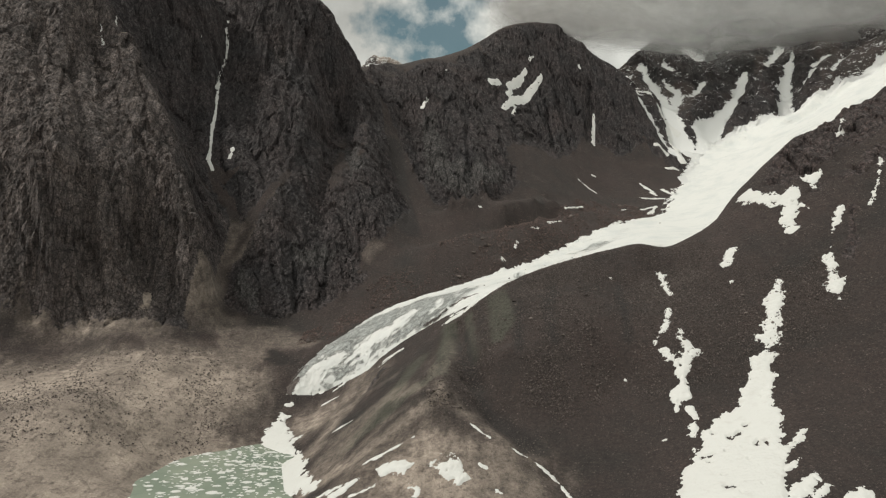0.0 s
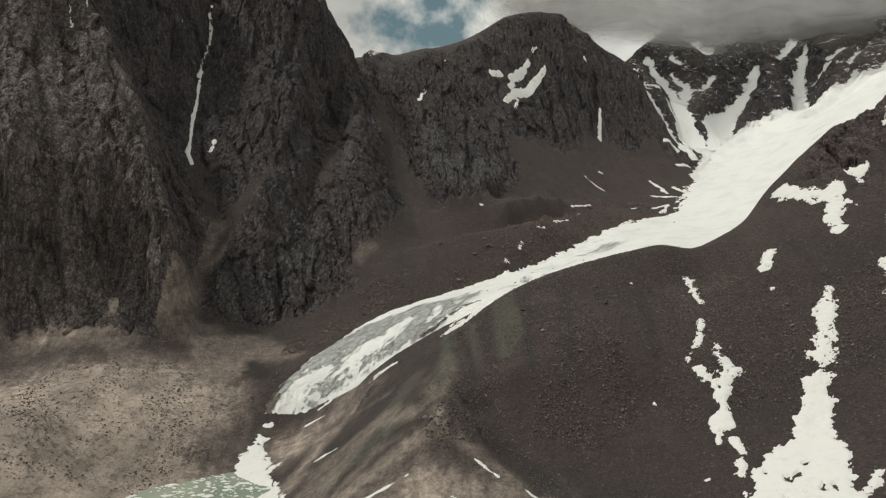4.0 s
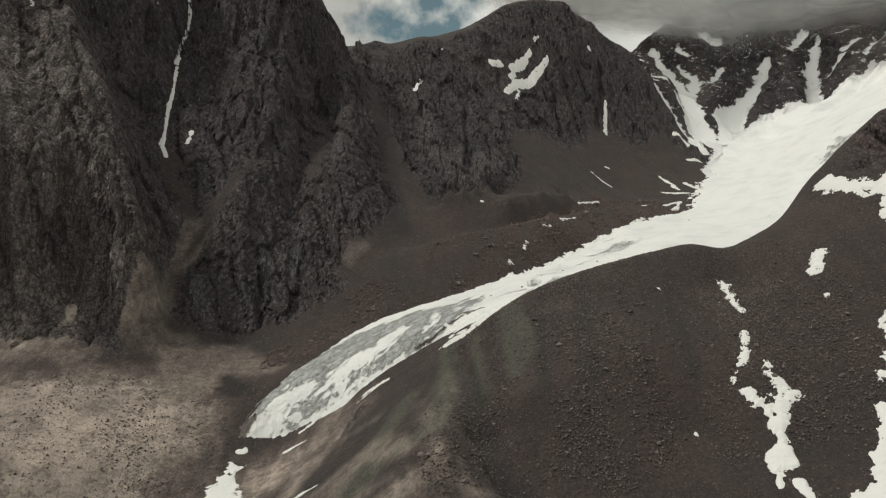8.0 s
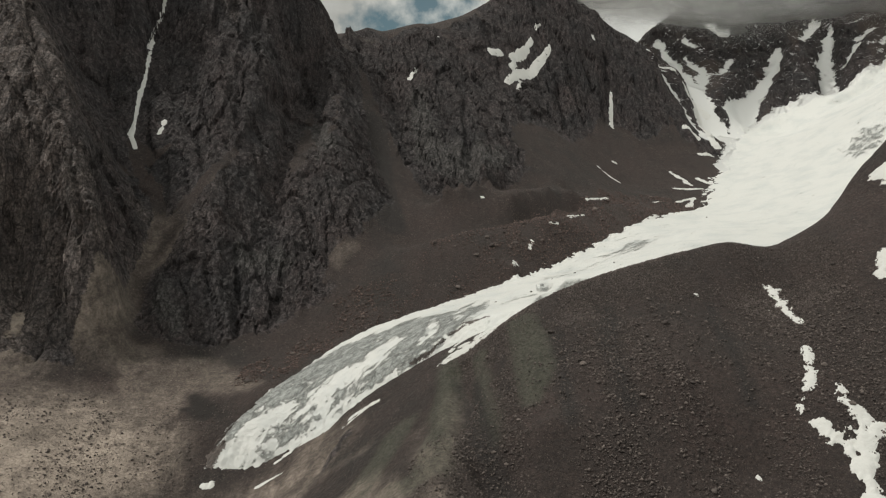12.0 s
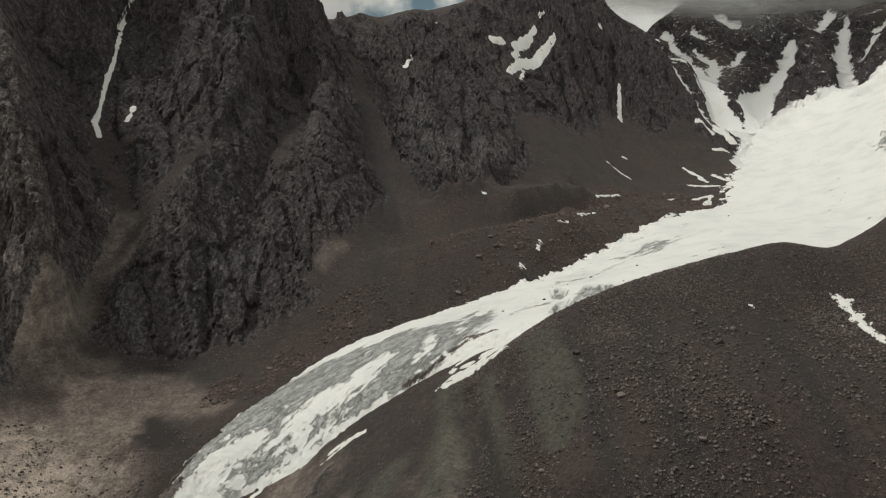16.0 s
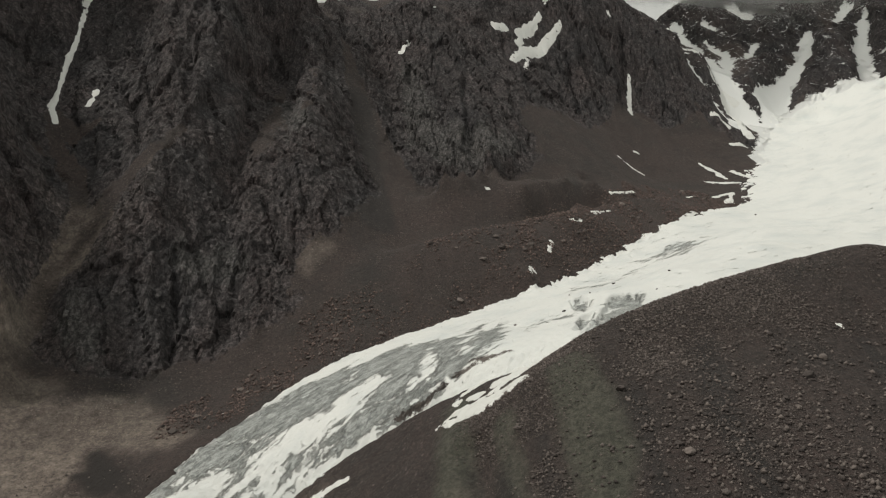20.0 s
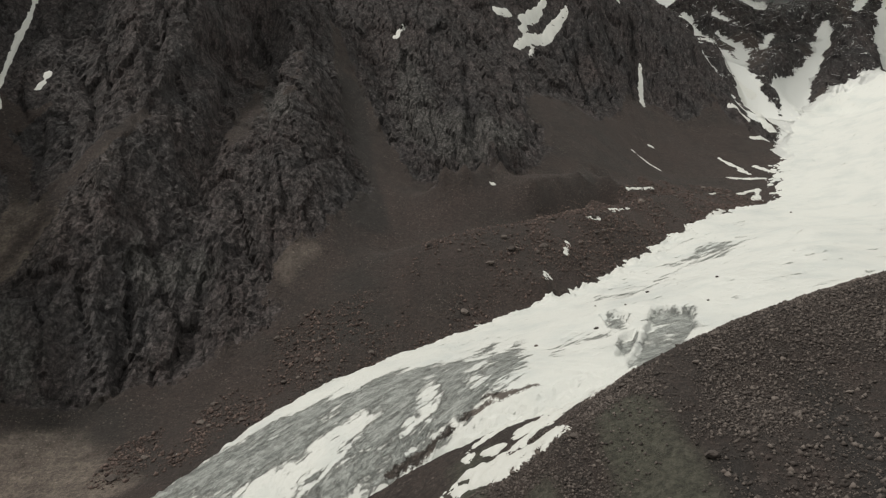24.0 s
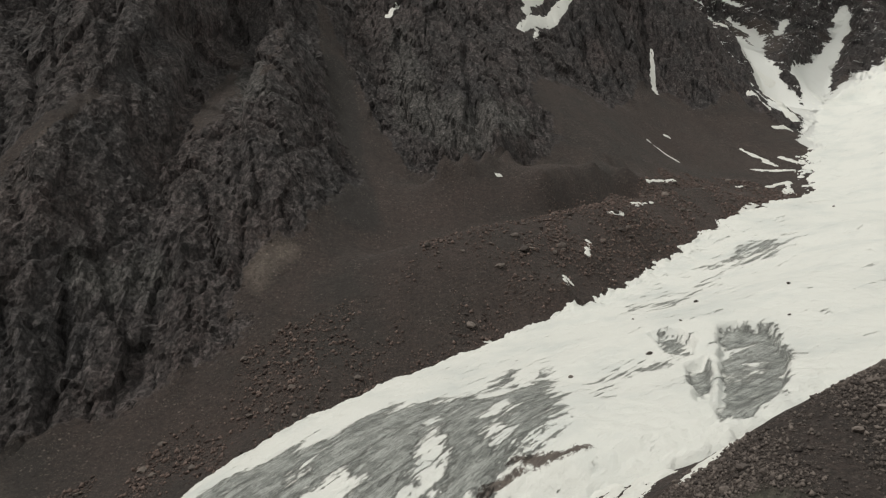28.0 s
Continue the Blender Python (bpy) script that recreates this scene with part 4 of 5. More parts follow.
REGION_NAMES = [
    ("ground", "brown rubble valley floor round the glacier lake", "ground"),
    ("mountain_west", "steep dark brown rock buttresses cut by a snowy couloir", "mountain"),
    ("mountain_north", "dark rocky peak with scree runs below its cliffs", "mountain"),
    ("mountain_far", "snow-streaked dark mountain that rises into the cloud", "mountain"),
    ("moraine", "reddish brown boulder moraine along the glacier", "moraine"),
    ("ridge", "rounded brown scree ridge strewn with stones", "ridge"),
    ("mountain_east", "brown scree slope with rock outcrops and snow gullies", "mountain"),
    ("distant_peak", "reddish snow-dusted peak far off, its colour paled for haze", "mountain"),
]
REGION = np.zeros(MIDX.shape, int)
REGION[(MIDY > np.interp(MIDX, ICE_X, ICE_Y)) & (MIDX > -103) & (MIDY < 1000)] = 4
REGION[(MIDY < back) & (MIDY > 265) & (MIDX > -60) & (MIDX < 140)] = 5
REGION[(MIDY < back + 60) & (MIDY > 240) & (MIDX >= 140) & (MIDX < 700)] = 6
REGION[(MIDY > 890) & (MIDX >= east_edge) & (MIDX < 1000)] = 3
REGION[(MIDY > foot) & (MIDX < east_edge) & (MIDX > west_edge) & (MIDY < 1300)] = 2
REGION[(MIDY > foot) & (MIDX <= west_edge) & (MIDX > -900) & (MIDY < 1300)] = 1
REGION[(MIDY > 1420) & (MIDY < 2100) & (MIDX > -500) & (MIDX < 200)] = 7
PALE = np.zeros(len(GX))
blotch, frayed = 14 * fractal(P3 / 30, 4, seed=43), 3 * fractal(P3 / 9, 3, seed=44)
streaky = fractal(P3 * (1 / 4, 1 / 10, 1 / 10), 4, 0.6, seed=45)
# sunlight between cloud shadows, put into the ground colour
for area in SUNLIT_GROUND:
    PALE = np.maximum(PALE, smooth(near_line(GX, GY, area) + blotch + 10 * streaky, -22, 22))
# tan scree, and painted sunlight along the spur
for run in TAN:
    PALE = np.maximum(PALE, 0.38 * smooth(near_line(GX, GY, run) + frayed + 3 * streaky, -5, 5))


# sun on spur and knoll, as a lighter ground colour
for run in SUNLIT_SPUR:
    PALE = np.maximum(PALE, 0.72 * smooth(near_line(GX, GY, run) + frayed + 4 * streaky, -5, 6))


def zone(lines, ragged=2.5):
    mark = np.zeros(len(GX))
    for run in lines:
        mark = np.maximum(mark, smooth(near_line(GX, GY, run) + ragged * streaky, -2.5, 2.5))
    return mark


OLIVE_GROUND, DARK_GROUND, WET_GROUND = zone(OLIVE), zone(DARK_RUNS), zone(WET, 3.5)
far_side = smooth(GX - np.interp(GY, [700, 830, 895, 930, 965, 1000, 1010, 1400], [300, 300, 322, 313, 293, 262, 231, 200]), -6, 4) * smooth(GY, 780, 900)
SNOWY = far_side * (0.26 + 0.08 * smooth(-steep, -1.0, -0.55))
torn_edge = 9 * fractal(P3 / 16, 4, 0.6, seed=46) - 1.5
for run in FAR_SNOW:
    SNOWY = np.maximum(SNOWY, 1.15 * smooth(near_line(GX, GY, run) + torn_edge, -6, 4))
rim = np.where(GY > 800, smooth(inside(GX, GY, ICE_EDGE), -20, -2), 0)
SNOWY = np.maximum(SNOWY, 0.95 * rim * (GX > 300))
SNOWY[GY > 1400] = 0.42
# haze over the distant peak, painted as a paler ground colour
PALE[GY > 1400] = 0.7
RUDDY = smooth(GX, 180, 215) * smooth(-GY, -640, -560)
LICHEN_GREY = zone(LICHEN, 7)
TAWNY = smooth(-GX + 14 * wander, 198, 232) * smooth(-GY, -640, -560) * smooth(GY, 455, 470)
ATTRS = {"rock": ROCK, "pale": PALE, "snow": SNOWY, "olive": OLIVE_GROUND, "rubble_shade": DARK_GROUND, "wet": WET_GROUND, "ruddy": RUDDY, "lichen": LICHEN_GREY, "tawny": TAWNY}
for number, (name, label, category) in enumerate(REGION_NAMES):
    if (REGION == number).any():
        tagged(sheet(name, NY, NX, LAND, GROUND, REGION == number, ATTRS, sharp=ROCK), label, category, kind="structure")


# ---- cover: snow and ice that lie on the land ----
def on_land(fi, fj):
    """Places on the land at fractional grid rows and columns."""
    j, i = np.minimum(fj.astype(int), NX - 2), np.minimum(fi.astype(int), NY - 2)
    u, v = (fj - j)[:, None], (fi - i)[:, None]
    g = LAND_GRID
    return (g[i, j] * (1 - u) + g[i, j + 1] * u) * (1 - v) + (g[i + 1, j] * (1 - u) + g[i + 1, j + 1] * u) * v


def cover(name, depth, box, fine, material, attributes=None, parent=None, apart=False):
    """A sheet of snow or ice on the land inside box (x0, x1, y0, y1). depth(x, y, place): its thickness, negative where there is none."""
    c0, c1 = np.searchsorted(XS, box[0]) - 1, np.searchsorted(XS, box[1])
    r0, r1 = np.searchsorted(YS, box[2]) - 1, np.searchsorted(YS, box[3])
    cols, rows = (c1 - c0) * fine + 1, (r1 - r0) * fine + 1
    fj, fi = (a.ravel() for a in np.meshgrid(np.linspace(c0, c1, cols), np.linspace(r0, r1, rows)))
    place = on_land(fi, fj)
    x, y = np.interp(fj, np.arange(NX), XS), np.interp(fi, np.arange(NY), YS)
    thick = depth(x, y, place)
    g = thick.reshape(rows, cols)
    keep = np.maximum.reduce([g[:-1, :-1], g[1:, :-1], g[:-1, 1:], g[1:, 1:]]) > 0
    verts = place + np.array((0, 0, 1.0)) * np.clip(thick, -0.6, None)[:, None]
    more = attributes(x, y, place) if attributes else ()
    masks = pieces(keep) if apart else [keep]
    return [sheet(name, rows, cols, verts, material, mask, more, parent) for mask in masks]


def pieces(keep):
    """The separate patches of a mask of grid faces, largest first."""
    mark = np.where(keep, np.arange(1, keep.size + 1).reshape(keep.shape), 0)
    while True:
        wide = np.pad(mark, 1)
        grown = np.where(keep, np.maximum.reduce([wide[1:-1, 1:-1], wide[:-2, 1:-1], wide[2:, 1:-1], wide[1:-1, :-2], wide[1:-1, 2:]]), 0)
        if (grown == mark).all():
            break
        mark = grown
    names, sizes = np.unique(mark[mark > 0], return_counts=True)
    return [mark == names[n] for n in np.argsort(-sizes) if sizes[n] > 5][:5]


def snow_patch(line, label, deep=0.9):
    most = max(p[2] for p in line)
    ragged = min(2.8 if line[0][1] < 600 else 0.9, 0.62 * most + 0.3) * (0.6 if most < 3 and len(line) > 5 else 1.0)
    wide = most + 3 * ragged
    box = (min(p[0] for p in line) - wide, max(p[0] for p in line) + wide, min(p[1] for p in line) - wide, max(p[1] for p in line) + wide)

    narrow = (0.25 if len(line) > 5 else 0.8) * most if most < 3 else 0.35 * most

    def depth(x, y, place):
        edge = near_line(x, y, line) + narrow * fractal(place / (2.5 + 1.5 * most), 3, 0.6, seed=104) + ragged * (1.5 * fractal(place / 3.4, 5, 0.72, seed=101) + 1.2 * fractal(place / 9, 2, seed=102) - 0.35) + (0.9 * min(1, most / 2) if line[0][1] < 560 else 0) * fractal(place / 1.1, 3, 0.7, seed=105)
        holes = smooth(fractal(place / 4.5, 3, seed=103), 0.42, 0.52)
        edge = np.where((edge > 1) & (holes > 0.5) & (most > 3), -0.3, edge)
        return np.where(edge > 0, deep * (1 - np.exp(-edge / 2.0)) + 0.06, edge * 0.5)

    for ob in cover("snow_patch", depth, box, 2 if most > 8 else 3, SNOW, apart=True):
        tagged(ob, label, "snow", "snow patches")


# ---- glacier ----
ICEFALL = [
    [(53.1, 504.9), (58.7, 500.8), (59.6, 491.1), (54.6, 482.2), (51.2, 488.1)],
    [(51.1, 476.6), (56.7, 479.9), (53.4, 468.1), (45.3, 450.5), (43.1, 452.9)],
    [(67.1, 498.2), (71.7, 498.5), (78.5, 494.2), (70.2, 471.3), (57.9, 450.3), (53.1, 445.3), (47.7, 442.9), (42.6, 444.4), (52.9, 464.5)],
]


def ice_depth(x, y, place):
    loose = 1 + 1.2 * smooth(y, 560, 640) + 2.8 * smooth(y, 690, 800)
    edge = inside(x, y, ICE_EDGE) + loose * (1.6 * fractal(place / 7, 4, 0.6, seed=110) + 1.5 * fractal(place / 22, 2, seed=111) + 2.4 * fractal(place / 3.0, 4, 0.7, seed=113))
    most = np.interp(x, [-105, -80, -20, 40, 90, 170, 240, 700], [7, 9, 10, 7, 4, 2.5, 1.2, 1.2])
    for ring in ICEFALL:
        most = most - 2.2 * smooth(inside(x, y, ring) + 0.8 * fractal(place / 4, 3, seed=114), -0.4, 0.9)
    bulk = most * (1 - np.exp(-np.maximum(edge, 0) / (0.9 * most + 1)))
    waves = 0.5 * fractal(place / 18, 4, seed=112)
    return np.where(edge > 0, bulk + waves * np.clip(edge / 6, 0, 1) + 0.1, edge * 0.5)


def ice_zones(x, y, place):
    bare = np.zeros(len(x))
    for zone in BARE_ICE:
        bare = np.maximum(bare, 0.78 * smooth(inside(x, y, zone), -5, 8))
    for zone in ICEFALL:
        bare = np.maximum(bare, 0.88 * smooth(inside(x, y, zone), -3, 3.5))
    for zone in FAINT_ICE:
        bare = np.maximum(bare, 0.42 * smooth(inside(x, y, zone), -8, 8))
    for zone in SNOW_ON_ICE:
        bare *= 1 - 0.8 * smooth(inside(x, y, zone), -6, 5)
    dirt = np.zeros(len(x))
    for patch in DIRT_ON_ICE:
        dirt = np.maximum(dirt, smooth(near_line(x, y, patch), -2.5, 2.5))
    return {"ice": bare, "dirt": dirt}


BARE_ICE = [
    [(-54.8, 490.7), (-36.7, 497.1), (-23.6, 498.2), (-10.5, 505.2), (3.2, 500.0), (11.1, 494.6), (19.1, 491.8), (22.5, 502.5), (29.3, 507.7), (24.6, 487.0), (24.3, 468.4), (20.8, 454.8), (14.5, 450.1), (9.7, 446.8), (6.0, 444.1), (-20, 444), (-50, 444)],
    [(-102.7, 447.7), (-93.1, 461.5), (-77.8, 483), (-62, 491), (-49.4, 490), (-21.3, 489.8), (7.4, 489.3), (22.7, 526), (13.9, 450.4), (-1.4, 446.3), (-24, 446.8), (-44.1, 447.2), (-68.2, 440), (-85.6, 441)],
]
FAINT_ICE = [
    [(116.2, 618.1), (144.8, 640.6), (165, 635), (140, 606), (114.8, 600.2)],
    [(60, 560), (90, 590), (110, 590), (80, 555)],
    [(378.6, 772.3), (407.6, 784.4), (420.1, 773.9), (395, 735), (363.7, 731.4)],
    [(26.6, 466.5), (33.9, 483.7), (48.4, 484), (48.4, 478), (36.7, 478), (31, 464)],
]
SNOW_ON_ICE = [
    [(-90.4, 443.1), (-88.3, 450.8), (-79.7, 457.7), (-67.9, 455), (-71.6, 445.3), (-81.3, 442.6)],
    [(-67.2, 449.1), (-53.5, 461.9), (-37.7, 467.8), (-24.1, 472.2), (-19.6, 466.2), (-23.0, 453.8), (-41.4, 451.9), (-56.9, 449.7)],
    [(-7.8, 455.3), (-2.6, 463.7), (0, 461.4), (-2.4, 452.4)],
    [(-22.2, 466.7), (-21.5, 474.2), (-19.2, 474.1), (-18.1, 468.8), (-19.8, 465.0)],
    [(-3.8, 470.7), (-1.9, 482.0), (-0.4, 481.3), (-2.5, 472.3)],
    [(-5.5, 460.4), (-2.7, 470.0), (-1.1, 467.9), (-2.4, 462.4), (-4.2, 459.0)],
    [(11.1, 500.0), (16.2, 492.2), (11.3, 470.5), (9.2, 459.4), (9.4, 469.1)],
    [(59.6, 501), (66, 497), (60, 478), (55.5, 466.5), (56.7, 482.8)],
    [(66, 482), (70, 486), (62, 466), (60, 468)],
]
DIRT_ON_ICE = [
    [(-102.5, 443, 3.4), (-100.4, 448.9, 2.5), (-93.4, 454.3, 1.7)],
    [(10.6, 450.0, 0.9), (15.2, 446.1, 1.3), (22.2, 444.6, 0.6)],
    [(6.1, 447.0, 1.3), (11.5, 446.0, 0.8)],
    [(2, 445.5, 1.2), (-12, 445.5, 1.0)],
    [(-101.9, 443.2, 2.6), (-99.5, 442.1, 2.9), (-95.8, 445.6, 2)],
    [(-100.7, 452.5, 1.3), (-95.8, 458.1, 1)],
]
glacier = tagged(new("glacier"), "long white glacier with a bare grey-blue ice tongue", "glacier")
seam = XS[np.searchsorted(XS, 150)]
cover("ice_tongue", ice_depth, (-112, seam, 425, 760), 2, ICE, ice_zones, glacier)
cover("snowfield", ice_depth, (seam + 0.01, 770, 440, 1000), 1, ICE, ice_zones, glacier)
# ---- snow patches: lines of (x, y, half width) ----
snow_patch([(130.8, 411.4, 1.8), (129.6, 399.2, 2.8), (128.1, 384.7, 1.3)], "ragged white snow patch on brown scree")
snow_patch([(122.9, 396.9, 1), (125, 399.2, 0.7)], "ragged white snow patch on brown scree")
snow_patch([(121.5, 368.7, 1.3), (118.1, 359, 2.2), (112.5, 351.8, 2.5), (108, 346.9, 0.9)], "long white snow gully on the brown scree slope")
snow_patch([(120.9, 347.6, 1.5), (120.3, 337.6, 4.2), (117.4, 331, 4.7), (112.6, 320.5, 4.3), (109.1, 312, 3.1)], "long white snow gully on the brown scree slope")
snow_patch([(110.4, 340, 1.5), (114, 332.4, 2.9), (113.5, 324.7, 3.2)], "ragged white snow patch on brown scree")
snow_patch([(124.8, 335.6, 1.8), (119.6, 332.6, 2.4)], "ragged white snow patch on brown scree")
snow_patch([(111.3, 305.3, 1.7), (109.6, 297.2, 1.9), (105.3, 287.6, 2.1)], "ragged white snow patch on brown scree")
snow_patch([(106.4, 310.3, 1.1), (104.8, 305.7, 0.8)], "ragged white snow patch on brown scree")
snow_patch([(184.6, 366.6, 2.7), (176.6, 358.9, 2.7), (170.6, 349.1, 3.5), (159, 332, 4.3), (149.7, 319.3, 5), (141.2, 307.7, 7.4), (132.3, 293.7, 10.4), (120.1, 275.7, 16), (109.1, 256.3, 19.7), (99.9, 236.1, 20.6), (91.9, 218.5, 21.1)], "long white snow gully on the brown scree slope")
snow_patch([(147.7, 314, 4.1), (142.3, 303.4, 5.7)], "ragged white snow patch on brown scree")
snow_patch([(143, 270.7, 1.3), (138, 266.1, 2)], "ragged white snow patch on brown scree")
snow_patch([(135, 264.6, 3), (128.8, 260.9, 4)], "ragged white snow patch on brown scree")
snow_patch([(133, 253.2, 1.2), (125.3, 248.7, 2.4)], "ragged white snow patch on brown scree")
snow_patch([(130.5, 240.1, 2.4), (117.8, 230.8, 4.1)], "ragged white snow patch on brown scree")
snow_patch([(130.6, 232.5, 1.8), (121.2, 224.8, 3.6)], "ragged white snow patch on brown scree")
snow_patch([(142.8, 226.6, 4.2), (135.9, 222.9, 5)], "ragged white snow patch on brown scree")
snow_patch([(193.8, 443, 3.2), (197.5, 424.9, 5.1), (206.1, 414, 5.4), (211, 413.6, 4.6)], "long white snow gully on the brown scree slope")
snow_patch([(211.7, 416.2, 4.7), (204.4, 400.7, 6), (198, 388.7, 2.5)], "ragged white snow patch on brown scree")
snow_patch([(212.3, 404.3, 2.3), (213.3, 397.4, 1.1)], "ragged white snow patch on brown scree")
snow_patch([(225, 422.4, 2.4), (223.2, 421, 2)], "ragged white snow patch on brown scree")
snow_patch([(228.3, 418.9, 3.6), (223.5, 413.8, 2)], "ragged white snow patch on brown scree")
snow_patch([(165.8, 394, 3.5), (160.6, 387.7, 3.1)], "ragged white snow patch on brown scree")
snow_patch([(157.5, 372.8, 1.3), (158.3, 373.4, 1.3)], "ragged white snow patch on brown scree")
snow_patch([(144.8, 361.1, 1.3), (146.4, 359.2, 0.6)], "ragged white snow patch on brown scree")
snow_patch([(258, 402.4, 1.2), (249, 389.3, 1.5), (240.6, 381.3, 2.2), (235.4, 377, 1.5)], "long white snow gully on the brown scree slope")
snow_patch([(224.4, 384.9, 1.8), (217.6, 377.4, 2.5), (211.8, 371.6, 1.1)], "ragged white snow patch on brown scree")
snow_patch([(205.9, 362.4, 2.1), (199.6, 352.3, 2.3), (193.9, 337.2, 4.2), (201.8, 341.2, 1.6)], "long white snow gully on the brown scree slope")
snow_patch([(268.4, 457.6, 1.3), (253.5, 437.3, 1.7)], "ragged white snow patch on brown scree")
snow_patch([(89.2, 334.4, 1.2), (89.8, 333.7, 0.9)], "ragged white snow patch on brown scree")
snow_patch([(93.6, 289, 1.3), (94.8, 289.8, 1)], "ragged white snow patch on brown scree")
snow_patch([(99.7, 406.4, 1), (100.1, 405.6, 0.7)], "ragged white snow patch on brown scree")
snow_patch([(103.8, 354.1, 0.6), (103.9, 353.3, 0.6)], "ragged white snow patch on brown scree")
snow_patch([(-3.2, 278, 4.3), (2.5, 274.7, 7.2), (5.9, 272.2, 5.2)], "ragged white snow patch on the speckled knoll")
snow_patch([(-24.1, 280.3, 3.4), (-16.7, 279.7, 3.4), (-11.4, 279.7, 1.5)], "ragged white snow patch on the speckled knoll")
snow_patch([(-34.3, 287.3, 0.8), (-22.7, 291, 1), (-12.4, 294.7, 0.8)], "ragged white snow patch on the speckled knoll")
snow_patch([(-44.2, 275.3, 3.4), (-36.8, 279.7, 2.2), (-33.9, 280, 1.2)], "ragged white snow patch on the speckled knoll")
snow_patch([(-52.2, 281.4, 1.5), (-42.8, 280.6, 2)], "ragged white snow patch on the speckled knoll")
snow_patch([(11.9, 298.4, 0.6), (20.3, 291, 0.8)], "ragged white snow patch on the speckled knoll")
snow_patch([(26, 288.2, 0.7), (34.4, 284.6, 1), (42, 279.8, 1), (46.9, 274.9, 1), (49.9, 264, 0.9)], "ragged white snow patch on the speckled knoll")
snow_patch([(-10.6, 267.7, 1.9), (-10, 263.6, 1.2)], "ragged white snow patch on the speckled knoll")
snow_patch([(15.1, 276.4, 0.7), (17.8, 275.1, 0.7)], "ragged white snow patch on the speckled knoll")
snow_patch([(21, 264, 1.2), (22.2, 262.9, 0.7)], "ragged white snow patch on the speckled knoll")
snow_patch([(-98.9, 420.5, 3.3), (-99.8, 403.1, 7.8), (-94.4, 379.9, 10.8), (-82.4, 346.7, 11.2), (-70.9, 317.1, 9.7)], "white avalanche snow cone at the lake shore")
snow_patch([(-98.9, 432.4, 1.5), (-96, 432.4, 1.5)], "white avalanche snow cone at the lake shore")
snow_patch([(-84.9, 388.3, 2.7), (-82.4, 388.6, 1.7)], "white avalanche snow cone at the lake shore")
snow_patch([(-47.2, 441.4, 0.9), (-59.9, 440.8, 1.1), (-70.2, 437, 0.9)], "strip of white snow between ice and scree ridge")
snow_patch([(-65, 426.6, 0.7), (-75.3, 424.8, 0.9)], "strip of white snow between ice and scree ridge")
snow_patch([(-46.5, 359.5, 0.6), (-62.8, 362.7, 0.9)], "ragged white snow patch on the speckled knoll")
snow_patch([(-234.3, 736.7, 1.485), (-230.8, 733.4, 1.815), (-232, 721.9, 1.265), (-227.6, 686.8, 1.155), (-224.2, 663.4, 1.32), (-219.8, 645.6, 0.935), (-218.3, 635, 2.145), (-212.7, 629.3, 1.815)], "strip of white snow lodged in a dark rock couloir")
snow_patch([(-201.1, 652.6, 1.87), (-201.6, 643.8, 0.935)], "small white snow remnant on a dark cliff")
snow_patch([(-297.9, 622.2, 0.99), (-293.2, 613.5, 0.99)], "small white snow remnant on a dark cliff")
snow_patch([(-302.6, 602.9, 0.935), (-297, 595.5, 0.605)], "small white snow remnant on a dark cliff")
snow_patch([(-247.2, 699, 0.88), (-246.9, 699.6, 0.715)], "small white snow remnant on a dark cliff")
snow_patch([(-233.7, 742.4, 1.1), (-233.4, 743.4, 0.77)], "small white snow remnant on a dark cliff")
snow_patch([(-24.5, 820.8, 2.1), (-18.6, 832.7, 2.1)], "thin white snow remnant on the boulder moraine")
snow_patch([(88.6, 922.4, 4), (99, 934.2, 4), (114.9, 950.4, 2.5)], "white snow streak on the dark rock face")
snow_patch([(78.6, 878.2, 3), (93.1, 906.1, 4.6), (112.3, 928.7, 4.8), (137, 950.8, 2.5)], "thin white snow remnant on the boulder moraine")
snow_patch([(62.9, 903.9, 3.9), (75.7, 914.5, 3.1)], "white snow streak on the dark rock face")
snow_patch([(85.7, 907.6, 3.1), (92.1, 918.4, 3.1)], "white snow streak on the dark rock face")
snow_patch([(122.7, 961.7, 2.5), (127.8, 964, 1.7)], "white snow streak on the dark rock face")
snow_patch([(87.8, 875.8, 1.5), (95.3, 899.2, 2.3)], "thin white snow remnant on the boulder moraine")
snow_patch([(204, 925.7, 3.2), (210.6, 952.5, 2)], "white snow streak on the dark rock face")
snow_patch([(194.9, 980.5, 2.6), (195.7, 980.2, 2.6)], "white snow streak on the dark rock face")
snow_patch([(4.4, 880.1, 1.9), (8.8, 884.9, 1.5)], "white snow streak on the dark rock face")
snow_patch([(166.1, 835.5, 1.1), (177.2, 829.3, 2.1), (186.2, 826.6, 2.8)], "thin white snow remnant on the boulder moraine")
snow_patch([(188.3, 861.2, 1.5), (191.8, 860.9, 1.5)], "thin white snow remnant on the boulder moraine")
snow_patch([(288.9, 927.5, 2.4), (297.5, 925.7, 4.1), (304.4, 921, 3.2)], "white snow streak on the dark rock face")
snow_patch([(131.6, 735.7, 1.6), (153.2, 752, 1.6)], "thin white snow remnant on the boulder moraine")
snow_patch([(103.1, 676.3, 1.7), (119.5, 693.3, 1.7)], "thin white snow remnant on the boulder moraine")
snow_patch([(65, 613.5, 2), (68.8, 624.9, 1.6)], "thin white snow remnant on the boulder moraine")
snow_patch([(50.1, 587, 1.7), (51.9, 596.5, 1.5)], "thin white snow remnant on the boulder moraine")
snow_patch([(84.5, 653.6, 1.1), (90.9, 653.1, 1.1)], "thin white snow remnant on the boulder moraine")
